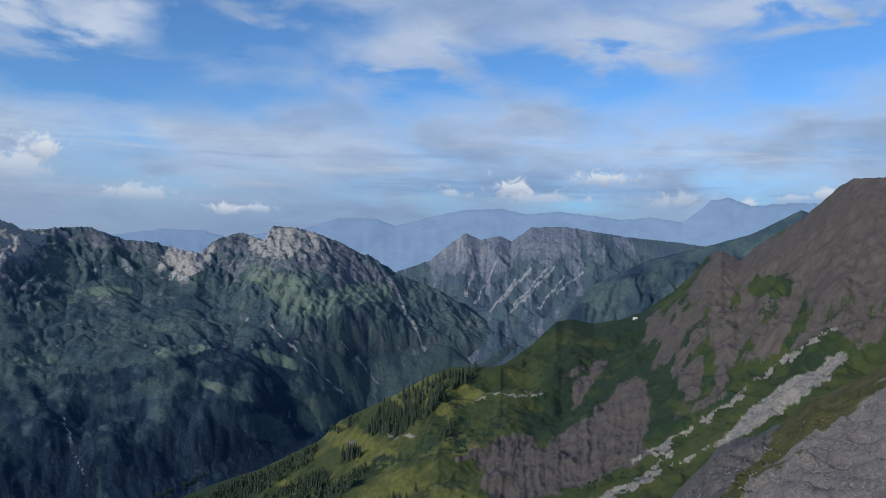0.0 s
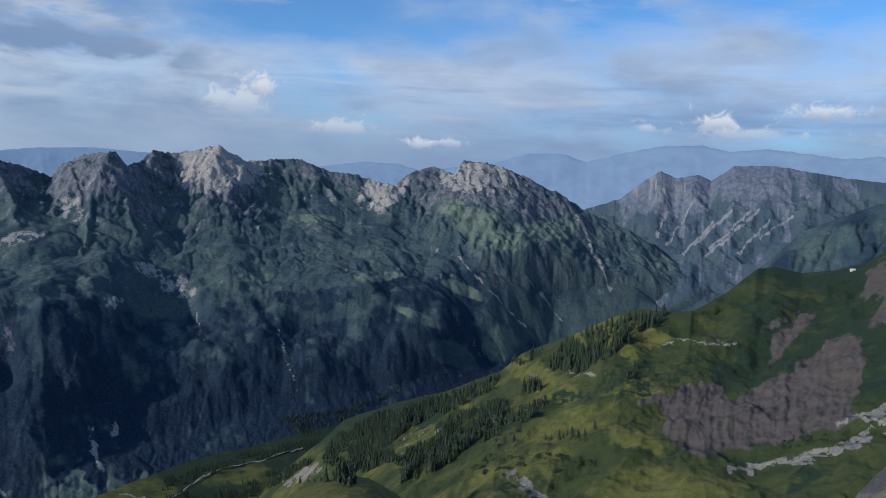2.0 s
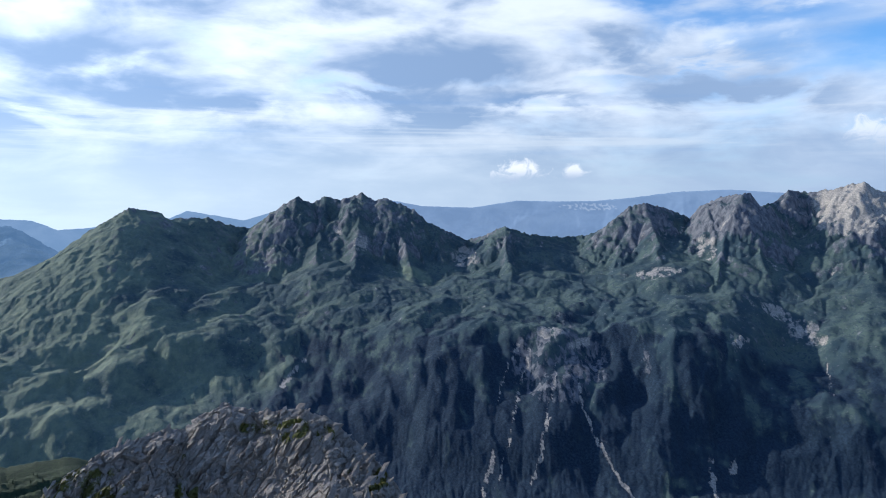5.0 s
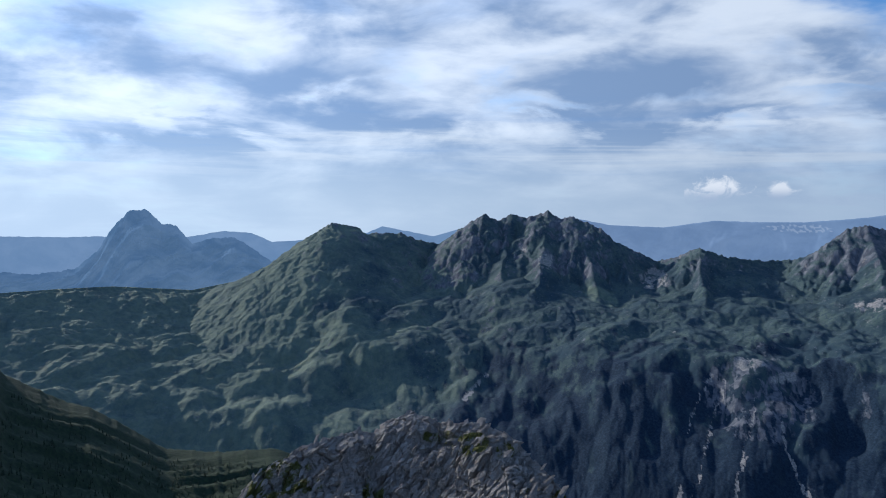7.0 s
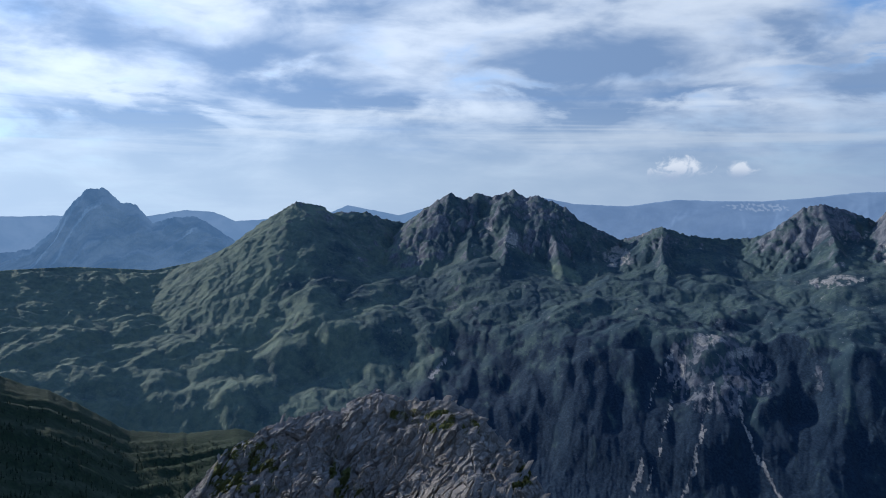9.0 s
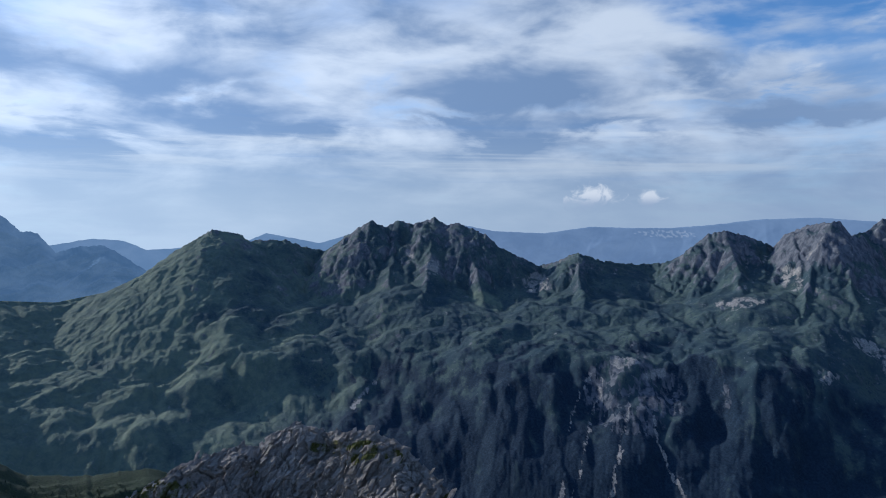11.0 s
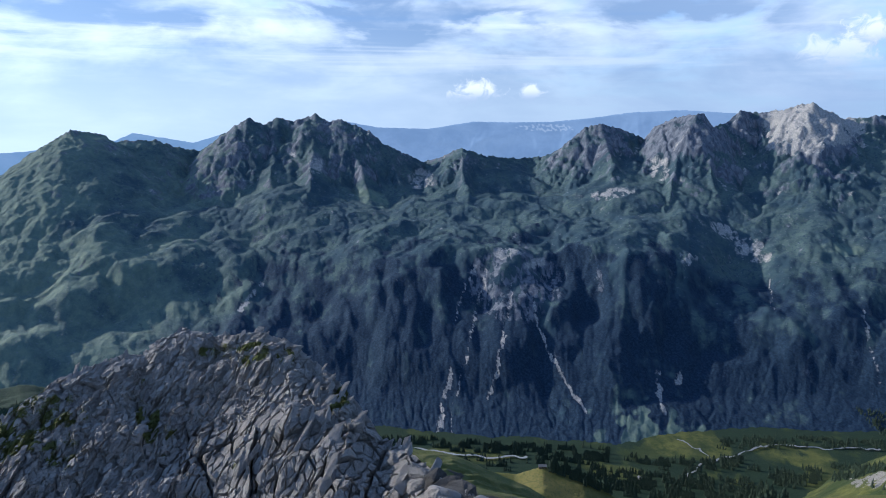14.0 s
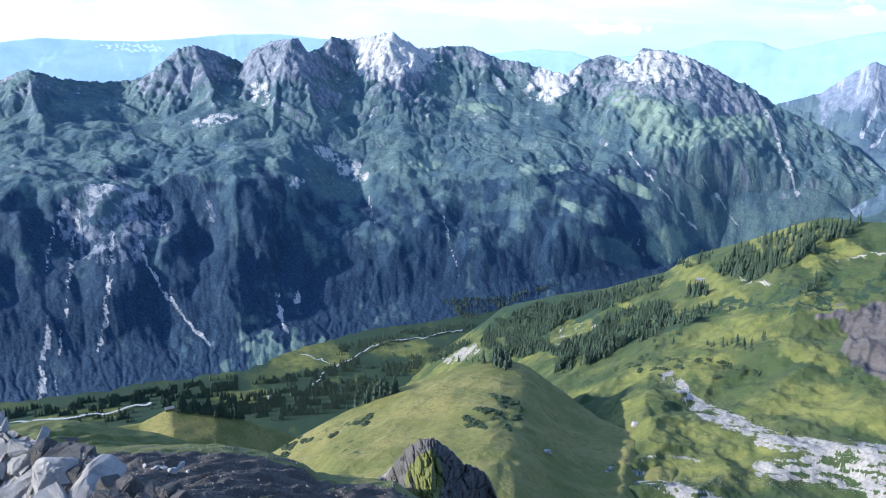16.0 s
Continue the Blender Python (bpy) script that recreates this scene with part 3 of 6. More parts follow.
    # summits, heaped up to the crest and ribbed
    fall = blur(curve([(-7, 0.34), (2, 0.40), (7, 0.70), (12, 0.92), (17, 0.90), (21, 1.0), (28, 0.95), (33, 0.88), (38, 1.1), (41, 1.25), (44.5, 1.1), (48, 1.0), (53, 0.70), (59, 0.80), (63, 0.90), (70, 0.80), (76, 0.85), (82, 0.74), (88, 0.62), (93, 0.45), (118, 0.35)], az), 10)
    fall = np.maximum(fall, 1.08 * (sharp - zf) / (rc - rf))
    bend = 26 * fbm(wide / 130, R / 130, 4, 43)
    cones = summit_cones(az, R + bend * edge, rc, sharp, fall) - 500 * (1 - smooth(t, 0.12, 0.5))
    rib = ridged((wide + 0.5 * warp) / 82, (R + 0.6 * wide) / 240, 4, 47, 0.55)
    crag_share = smooth(cones - Z, -10, 30)
    cones = cones + (1 - 0.7 * smooth(A, 77, 86)) * (20 * (rib - 0.5) + 10 * fbm(wide / 40, R / 36, 4, 57, 0.55)) * (1 - smooth(t, 0.955, 1.0))
    # buttresses that run down from the summits: bearing at the top, bearing and share of the slope at the foot, flank steepness
    for a0, a1, t1, flank in ((33.0, 29.6, 0.80, 1.0), (33.4, 34.6, 0.84, 1.1), (36.6, 36.0, 0.86, 1.1), (38.2, 37.6, 0.84, 1.2), (40.4, 39.2, 0.68, 1.1), (41.8, 42.6, 0.66, 1.1), (43.2, 44.6, 0.80, 1.0), (47.9, 46.6, 0.74, 0.9), (48.4, 50.4, 0.78, 0.9), (59.2, 58.6, 0.70, 0.7), (59.2, 61.4, 0.80, 0.7), (65.4, 63.8, 0.76, 0.9), (68.8, 66.6, 0.72, 0.8), (70.9, 71.6, 0.66, 0.8), (73.8, 74.6, 0.72, 0.85), (76.0, 78.2, 0.70, 0.8), (82.6, 82.0, 0.76, 0.8), (85.9, 85.0, 0.72, 0.7), (88.4, 89.6, 0.64, 0.65), (24.8, 19.4, 0.82, 1.1), (28.2, 27.0, 0.80, 1.0), (26.8, 24.0, 0.86, 1.0), (16.4, 17.4, 0.78, 1.0), (13.6, 14.2, 0.76, 1.0), (12.0, 9.8, 0.78, 0.9)):
        i0, i1 = np.searchsorted(az, min(a0, a1) - 7), np.searchsorted(az, max(a0, a1) + 7)
        c0, c1 = int(np.searchsorted(az, a0)), int(np.searchsorted(az, a1))
        sub_a, sub_r, sub_t = A[i0:i1], R[i0:i1], np.repeat(t, i1 - i0, 0)
        u = np.clip((1 - sub_t) / (1 - t1), 0, 1.0)
        centre = a0 + (a1 - a0) * u + 0.40 * fbm(sub_r / 110 + a0, sub_a * 0 + a1, 3, 49) * np.minimum(u, 1)
        off = np.abs(sub_a - centre) * 55.0
        z_end = np.interp(t1, t[0], Z[c1]) + 10
        line = sharp[c0] + (z_end - sharp[c0]) * u ** 0.88 + 12 * fbm(sub_r / 42, sub_r * 0 + a0, 3, 53) * smooth(u, 0, 0.2)
        cones[i0:i1] = np.maximum(cones[i0:i1], np.where(sub_t > t1 - 0.08, line - flank * off + 9 * (rib[i0:i1] - 0.5) - 1500 * np.clip(t1 - sub_t, 0, 1), -2000))
    gap = 10.0
    tall = cones - Z
    mixed = np.clip(0.5 + 0.5 * tall / gap, 0, 1)
    Z = Z * (1 - mixed) + cones * mixed + gap * mixed * (1 - mixed) * 0.5
    Z = Z + edge * 2.2 * fbm(wide / 30, R / 30, 4, 59, 0.55) * (1 - smooth(t, 0.97, 1.0))
    raw = Z.copy()
    Z = erode(Z, 16, 9000, 46, 5, 0.5)
    patchy = smooth(fbm((wide + warp) / 300, R / 300, 4, 63), -0.35, 0.4)
    change = np.clip(Z - raw, -16, 9) * (0.06 + 0.34 * patchy * (1 - 0.85 * deep) + 0.3 * crag_share) * smooth(A, 2, 26) * (1 - 0.6 * smooth(A, 77, 86))
    Z = raw + change * edge * smooth(t, 0.0, 0.05) * (1 - smooth(t, 0.965, 0.995))
    # never above the skyline of its bearing
    limit = R * tan((crest + jag * 0.6)[:, None] - 0.30 * (1 - t) - 0.02)
    Z = np.minimum(Z, limit)
    up = smooth(t, 0.965, 1.0)
    Z = Z * (1 - up) + (sharp[:, None] - 0.8 * (rc[:, None] - R)) * up
    # back slope
    back_t = np.linspace(0, 1, rows_down + 1)[None, 1:]
    RB = rc[:, None] + 420 * back_t
    ZB = sharp[:, None] - 560 * back_t ** 0.9 + 18 * grad_noise(az[:, None] * 2.0, RB / 60, 61) * smooth(back_t, 0, 0.3)
    A, R, Z = np.concatenate((A, np.repeat(az[:, None], rows_down, 1)), 1), np.concatenate((R, RB), 1), np.concatenate((Z, ZB), 1)
    T = np.concatenate((np.repeat(t, len(az), 0), 1 + back_t * np.ones((len(az), 1))), 1)
    E = dip(R, Z)
    wide = A * 50.0
    st = steepness(A, R, Z)
    n1, n2, n3 = fbm(wide / 260, R / 240, 5, 71), fbm(wide / 75, R / 80, 5, 81, 0.6), fbm(wide / 22, R / 34, 4, 91, 0.6)
    peak = curve([(-7, 0.1), (3, 0.25), (7, 0.8), (17, 0.9), (24, 0.8), (33, 1.0), (41, 1.0), (48, 0.85), (54, 0.35), (59, 0.45), (64, 0.5), (70, 0.7), (77, 0.65), (82, 0.5), (88, 0.55), (94, 0.15), (118, 0.05)], az)[:, None]
    firm = np.concatenate((mixed, np.ones((len(az), rows_down))), 1)
    tall = np.concatenate((tall, np.full((len(az), rows_down), 60.0)), 1)
    apron = np.clip(soften(firm, 14) * 1.8 - firm * 1.4, 0, 1)
    below = smooth(wall[:, None] + 0.9 + 1.6 * n1 + 0.5 * n2 - E, -2.2, 2.4)
    rock = 1.5 * (st - 0.40) + 0.36 * n2 + 0.22 * n1 + 0.85 * peak * smooth(tall + 25 * n2, 4, 46) * smooth(T, 0.6, 0.75) + 0.02 - 0.30 * below
    bench_at = smooth(E, wall[:, None] - 1, wall[:, None] + 1) * (1 - firm)
    rock = rock + bench_at * (0.62 * fbm(wide / 34, R / 15, 4, 101, 0.62) + 0.4 * (st - 0.2) + 0.10)
    scree = 0.45 * n2 + 0.4 * n3 + 0.16 * bench_at + 0.75 * peak * apron * smooth(T, 0.6, 0.75) - 0.40 - 0.30 * below
    streak = fbm((wide + 20 * n2) / 46, R / 420, 4, 107, 0.6)
    # dark wood on the wall is part forest, part painted-in shade
    wood = -0.12 + 0.74 * below + 0.30 * smooth(wall[:, None] - 2.5 - E, 0, 4) + 0.42 * n1 + 0.42 * n2 - 0.30 * smooth(streak, 0.05, 0.5) * smooth(n1, -0.3, 0.3) + 0.10 * smooth(A, 33, 46) - 0.18 * smooth(A, 74, 84)
    wood = wood - 1.0 * smooth(A + 9 * n1 + 3 * n2, 68, 100) - 0.62 * (1 - smooth(A, 3, 15))
    rock = rock + below * (0.55 * smooth(fbm((wide + 30 * n2) / 34, R / 120, 5, 109, 0.62), 0.18, 0.6) * smooth(n1, -0.2, 0.3))
    # pale gullies, fans and broken walls
    el = E + 0.12 * n3
    am = A + 0.22 * n3 + 0.12 * n2
    for line, w in (([(52.9, -15.0), (52.9, -16.4), (51.2, -20.0), (49.3, -22.7), (48.1, -23.8)], 0.42), ([(54.6, -13.8), (55.1, -16.3), (55.6, -18.9), (56.3, -22.3), (56.7, -23.3)], 0.42), ([(59.8, -20.9), (60.4, -23.0), (60.9, -25.5), (61.3, -27.0)], 0.75), ([(59.0, -21.4), (59.6, -24.4), (59.8, -26.0)], 0.35), ([(40.8, -19.9), (41.1, -21.0)], 0.5), ([(42.4, -19.9), (42.5, -21.8), (41.6, -23.4)], 0.6), ([(75.6, -13.6), (77.6, -15.6)], 0.6), ([(28.5, -13.8), (26.9, -18.6)], 0.30), ([(35.0, -12.2), (34.4, -14.4)], 0.25), ([(14.0, -7.5), (8.0, -13.0)], 0.28), ([(4.4, -3.7), (1.3, -9.5)], 0.55), ([(8.5, -8.5), (5.0, -12.3)], 0.3), ([(57.0, -12.8), (57.9, -16.8), (58.6, -20.5)], 0.28), ([(58.2, -12.4), (59.6, -17.0)], 0.25)):
        scree = np.maximum(scree, off_line(A + 0.20 * n3 + 0.25 * n2, el, line, 0.42 * w) * (0.62 + 0.5 * n3 + 0.35 * n2))
    zone = patch(A, E, 54.6, -14.0, 4.2, 3.4)
    rock = np.maximum(rock, zone * (0.46 + 1.0 * n3 + 0.5 * n2))
    for p in ((55.4, -11.4, 1.3, 0.6, 0), (53.0, -12.2, 1.0, 0.4, -20), (38.3, -8.9, 1.5, 0.5, 25), (36.3, -10.2, 1.5, 0.9, 20), (40.9, -11.2, 0.8, 0.6, 0), (34.8, -2.3, 1.5, 0.9, 10), (32.4, -2.0, 1.6, 0.7, -25), (43.5, -4.2, 1.0, 1.0, 30), (47.0, -6.4, 2.0, 0.5, -10), (62.5, -5.4, 1.2, 0.9, 0), (71.0, -4.4, 0.7, 0.8, 0), (20.0, -2.6, 1.2, 0.9, 0)):
        scree = np.maximum(scree, patch(am, el, *p) * (0.54 + 0.9 * n3 + 0.4 * n2))
    # right-hand summits of pale limestone, lightened further to paint in their sunlit faces
    for p in ((33.0, -0.9, 3.6, 1.5, 0), (33.0, -0.6, 3.0, 1.4, 0), (12.6, -1.0, 3.4, 1.3, 0), (20.4, -2.4, 2.4, 1.4, -25)):
        scree = scree + patch(am, el, *p) * (0.80 + 0.8 * n3 + 0.4 * n2) * smooth(T, 0.7, 0.8)
    # lit alps and clearings stay grass
    for p in ((12.5, -5.2, 5.5, 2.0, 0), (27.0, -10.0, 3.2, 0.7, 0), (31.5, -10.6, 1.6, 0.9, 0), (47.0, -9.6, 3.2, 1.6, 10), (22.5, -12.0, 3.0, 0.6, -20), (57.5, -8.5, 4.0, 1.6, 0), (14.0, -15.6, 2.4, 1.0, 20)):
        m = patch(am, el, *p)
        wood, rock, scree = wood - 0.9 * m, rock - 0.35 * m, scree - 0.3 * m
    # lighter turf paints in sunlit alps and, to the left, the glow of haze
    bright_turf = 0.05 + 0.25 * n2 + 0.2 * n1 + 0.85 * smooth(A + 7 * n1, 70, 96)
    for p in ((11.5, -5.2, 3.4, 1.6, 20), (6.4, -4.9, 2.6, 0.9, -5), (20.5, -9.4, 2.2, 0.45, -5), (26.0, -4.8, 2.0, 0.4, 0), (13.4, -10.2, 2.4, 0.5, 20), (30.5, -9.6, 1.6, 0.5, 0), (14.8, -3.4, 1.2, 0.9, 0), (17.0, -12.6, 2.4, 0.4, 20), (66.5, -7.0, 1.6, 0.7, 20), (10.0, -14.5, 1.5, 1.6, 0)):
        m = patch(am, el, *p)
        bright_turf = np.maximum(bright_turf, m * (0.80 + 0.7 * n2 + 0.4 * n3))
        wood, rock, scree = wood - 0.9 * m, rock - 0.3 * m, scree - 0.3 * m
    # the green fan at the foot of the wall; lit flank and plateau painted brighter
    for poly, k in (([(45.9, -27.4), (45.3, -24.5), (44.1, -23.3), (41.9, -23.8), (39.1, -24.9), (38.0, -26.6)], 0.95), ([(99.0, -11.5), (94.8, -13.0), (88.7, -15.9), (90.5, -18.5), (101.0, -17.0), (104.0, -13.0)], 0.42), ([(92.0, -5.0), (118.0, -5.0), (118.0, -12.0), (98.0, -11.5), (90.0, -9.0)], 0.55)):
        m = area(A, E, poly, 3.0 * n2 + n3, 0.9)
        wood, rock, bright_turf, scree = wood - 1.4 * m, rock - 0.5 * m, np.maximum(bright_turf, m * (k + 0.5 * n2)), scree - 0.3 * m
    cover = cover_of(rock, scree, wood, bright_turf)
    V = polar(A, R, Z)
    cuts = (-7.0, 19.3, 39.6, 44.7, 53.5, 62.2, 80.0, 96.0, 118.0)
    labels = ("green shouldered mountain with a pale rocky double summit", "limestone peak with scree gullies, its sunlit faces painted pale", "grey rock tower mountain with steep ribs", "dark rounded rock dome above grassy ledges", "green pyramid peak above a broken rock wall", "three-topped grey green mountain with a grassy flank", "flat-topped green grey mountain ridge", "low green alpine plateau mountain in shade")
    for k, label in enumerate(labels):
        a, b = np.searchsorted(az, cuts[k] - 1e-6), np.searchsorted(az, cuts[k + 1] - 1e-6)
        part_v, part_c = V[a:b + 1], cover[a:b + 1]
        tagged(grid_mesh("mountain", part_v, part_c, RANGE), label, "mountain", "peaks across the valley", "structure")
    keep(az, R, Z)


build_range()


def simple_sheet(name, az, lines, rows, relief, cover, mat, label, category, hold=0.85, kind="structure", seed=100, scale=60.0, group="", carve=0.0, steps=5, boost=None):
    """A sheet through lines with relief (metres) that fades out towards its outline, which is its last line but one."""
    A, R, Z, S = sheet(lines, az, rows)
    top = len(lines) - 2
    wide = np.radians(A) * R
    across, along = 0.82 * wide + 0.57 * R, 0.82 * R - 0.57 * wide
    calm = smooth(S, 0.0, 0.3) * (1 - hold * smooth(S, top - 0.35, top - 0.02) * (S <= top + 0.5))
    amp = relief[0] * ridged(across / scale, along / scale * 0.7, steps, seed, 0.5) - relief[0] * 0.45 + relief[1] * fbm(across / scale * 2.7, along / scale * 2.7, steps, seed + 20, 0.55)
    if boost is not None:
        amp = amp * boost(A)
    Z = Z + calm * amp
    E = dip(R, Z)
    C = cover(A, R, Z, E, S, wide)
    if carve:
        ribs = fbm(A * 1.5 + 0.8 * fbm(wide / 70, R / 70, 4, seed + 31), R / 240, 5, seed + 33, 0.6)
        strata = fbm(wide / 90, Z / 7.0, 4, seed + 35)
        bare = smooth(C[..., 0], 0.3, 0.7) * calm
        Z = Z + bare * (0.6 * carve * ribs + 0.25 * carve * strata)
        Z = Z + (0.25 + 0.75 * bare) * calm * np.clip(erode(Z, 18, 6000, 44, seed, 0.5) - Z, -13, 6)
    ob = grid_mesh(name, polar(A, R, Z), C, mat)
    tagged(ob, label, category, group, kind)
    keep(az, R, Z)
    return ob


# the shoulder on this side, from the wooded knoll to the brown mountain
SHOULDER = [(-40, 5.5), (-36, 5.0), (-32.3, 4.67), (-31.4, 4.69), (-30.4, 4.6), (-29.3, 3.93), (-28.0, 2.51), (-26.5, 1.26), (-24.3, -0.26), (-23.2, -1.45), (-22.6, -1.17), (-21.8, -0.68), (-20.8, -1.24), (-19.6, -2.81), (-18.4, -3.97), (-16.3, -5.71), (-14.6, -6.39), (-12.4, -6.82), (-10.6, -6.59), (-9.4, -6.86), (-7.4, -8.9), (-5.2, -10.5), (-3.3, -10.8), (-1.0, -10.8), (0.9, -11.6), (4.0, -13.3), (8.1, -15.1), (9.8, -16.6), (14.3, -18.5), (18.5, -19.5), (22.9, -20.9), (24.6, -22.3), (28.8, -25.2), (33, -29.0)]


def shoulder_cover(A, R, Z, E, S, wide):
    n1, n2, n3 = fbm(wide / 120, R / 120, 5, 201), fbm(wide / 30, R / 40, 5, 211, 0.6), fbm(wide / 9, R / 30, 4, 221, 0.6)
    st = steepness(A, R, Z)
    rib = fbm(A * 1.3, R / 260, 5, 231, 0.6)
    am, el = A + 0.5 * n2 + 0.25 * n3, E + 0.5 * n2 + 0.25 * n3
    right = 1 - smooth(A, -24, -15)
    rock = -0.25 + 0.25 * n2 + 0.2 * n3
    bare = [(-1.4, -17.9), (-3.5, -16.7), (-6.3, -15.7), (-7.6, -16.2), (-8.1, -16.9), (-10.6, -15.4), (-12.7, -13.5), (-14.7, -11.3), (-15.6, -10.7), (-16.8, -11.0), (-17.0, -13.2), (-16.6, -15.5), (-17.5, -16.5), (-14.1, -18.5), (-9.9, -20.2), (-6.8, -21.2), (-2.4, -20.8)]
    wall = [(-16.1, -6.8), (-17.2, -5.8), (-18.9, -4.5), (-20.7, -1.5), (-22.0, 0.5), (-23.2, 0.5), (-24.0, -0.6), (-26.3, 1.5), (-28.6, 5.0), (-41.0, 7.0), (-41.0, -8.0), (-32.7, -6.3), (-31.0, -7.3), (-29.3, -5.8), (-27.2, -7.9), (-24.7, -9.8), (-22.4, -11.5), (-21.3, -12.4), (-19.1, -13.8), (-18.2, -11.9), (-16.7, -9.7)]
    scars = ([(-10.8, -11.9), (-12.6, -10.0), (-13.5, -9.6), (-13.2, -10.8), (-12.4, -11.8), (-11.5, -13.6), (-10.8, -14.0)], [(-9.6, -11.7), (-12.6, -9.2), (-12.7, -9.7), (-10.5, -11.5)])
    greens = ([(-23.5, -3.4), (-24.5, -2.7), (-27.0, -2.4), (-26.8, -3.5), (-25.6, -4.2)], [(-22.4, -10.6), (-23.6, -9.4), (-24.9, -8.4), (-24.7, -9.3), (-22.9, -11.2)], [(-17.3, -9.7), (-18.5, -10.4), (-19.7, -12.9), (-18.6, -13.6), (-17.7, -12.0)], [(-20.6, -7.7), (-21.5, -8.2), (-21.5, -9.6), (-20.9, -9.4)], [(-1.5, -18.4), (-3.0, -17.6), (-4.2, -20.8), (-2.0, -20.8)])
    ragged = n2 + 0.8 * n3
    for poly in (bare, wall, *scars):
        rock = np.maximum(rock, area(A, E, poly, ragged) * (0.80 + 0.25 * rib))
    for poly in greens:
        rock = rock - 0.9 * area(A, E, poly, ragged)
    rock = rock - area(A, E, wall) * 0.5 * smooth(fbm(A * 0.9 + E * 0.5, E * 0.35, 4, 241), 0.12, 0.3) * smooth(E, -2.0, -6.0)
    scree = -0.35 + 0.25 * n3 + 0.2 * n2
    fan = [(-31.0, -6.9), (-29.4, -8.0), (-27.0, -9.9), (-24.0, -12.4), (-23.0, -13.9), (-21.4, -15.5), (-19.8, -16.8), (-23.0, -15.0), (-26.6, -12.3), (-28.0, -10.9), (-29.9, -8.8)]
    scree = np.maximum(scree, area(A, E, fan, ragged, 0.2) * (0.85 + 0.3 * n3))
    braid = fbm(A * 0.55 + 0.3 * n2, E * 4.2 + A * 0.5, 4, 251, 0.6)
    for line, w, k in (([(8.7, -24.6), (6.4, -26.0), (4.4, -26.6)], 0.5, 0.62), ([(6.4, -26.1), (4.4, -26.7), (1.7, -27.1), (-1.1, -27.4), (-4.0, -26.9), (-9.0, -25.8)], 0.85, 0.85), ([(1.0, -27.6), (-2.0, -27.6), (-9.0, -26.7)], 0.6, 0.55), ([(0.2, -29.6), (-2.3, -28.8), (-4.2, -28.2), (-9.0, -27.6)], 0.9, 0.62), ([(-1.0, -29.6), (-4.2, -28.9), (-9.0, -28.6)], 0.6, 0.5), ([(13.6, -32.6), (10.6, -32.4), (7.2, -32.6), (3.0, -32.7)], 0.8, 0.62), ([(11.0, -31.8), (8.5, -30.6), (5.0, -30.2)], 0.16, 0.6), ([(-18.7, -16.2), (-16.5, -18.4), (-14.1, -20.1), (-8.8, -21.8)], 0.35, 0.6)):
        scree = np.maximum(scree, off_line(A + 0.15 * n3, E + 0.15 * n3, line, w) * (k + 0.9 * braid + 0.5 * n3))
    for line, w in (([(-29.5, -5.9), (-25.7, -9.2), (-21.3, -13.3), (-17.5, -16.2), (-15.8, -17.2)], 0.26), ([(-21.4, -15.5), (-18.7, -17.2), (-15.8, -18.9), (-12.9, -20.2), (-10.0, -21.6)], 0.32), ([(8.2, -24.4), (6.8, -25.3)], 0.5), ([(-2.0, -13.8), (-5.0, -12.8), (-9.0, -12.6)], 0.12), ([(1.0, -16.2), (4.0, -16.4)], 0.14), ([(16.5, -31.8), (14.5, -31.6), (13.6, -33.0)], 0.14), ([(27.6, -25.5), (25.2, -24.3)], 0.5)):
        scree = np.maximum(scree, off_line(am * 0.5 + A * 0.5, el * 0.5 + E * 0.5, line, w) * (0.75 + 0.6 * n3))
    for poly in ([(28.0, -25.5), (26.4, -24.6), (25.2, -24.1), (24.3, -24.4), (24.2, -25.3), (26.0, -25.6)], [(19.0, -23.0), (17.4, -21.6), (15.6, -21.0), (14.6, -21.4), (16.0, -22.6), (18.0, -23.8)]):
        scree = np.maximum(scree, area(A, E, poly, ragged, 0.3) * (0.22 + 0.6 * n3))
    slip = [(20.0, -23.9), (17.5, -21.7), (15.4, -21.1), (15.2, -22.0), (17.3, -23.2)]
    # wood is raised right of the knoll to paint in cloud shade
    wood = -0.5 + 0.55 * n1 + 0.45 * n2 + 1.25 * patch(A, E, 18.5, -21.4, 9.5, 3.2) + 0.25 * patch(A, E, 3.0, -23.2, 5.0, 0.9) - 0.5 * right + 0.62 * patch(A, E, -3.0, -14.2, 6.0, 1.8, 12) + 0.75 * smooth(-A, 4, 9) * smooth(E, -18.5, -15.0) + 0.55 * smooth(-A, 6, 12) - 1.2 * area(A, E, slip, ragged)
    for line, w in (([(10.0, -21.9), (5.5, -18.9), (2.0, -17.4), (-2.5, -15.2)], 0.35), ([(3.0, -18.3), (-1.5, -17.2), (-6.0, -14.2)], 0.3)):
        wood = np.maximum(wood, off_line(am, el, line, w) * 0.8)
    clear = [(9.5, -17.2), (6.3, -15.5), (6.4, -16.8), (8.0, -17.4), (6.0, -18.6), (9.0, -19.0), (13.5, -20.3), (10.6, -18.4)]
    wood = wood - 1.0 * area(A, E, clear, ragged, 0.2)
    bright_turf = 0.10 + 0.5 * n1 + 0.2 * n2 + 0.30 * smooth(-E, 17.5, 21) * smooth(A, -14, -5)
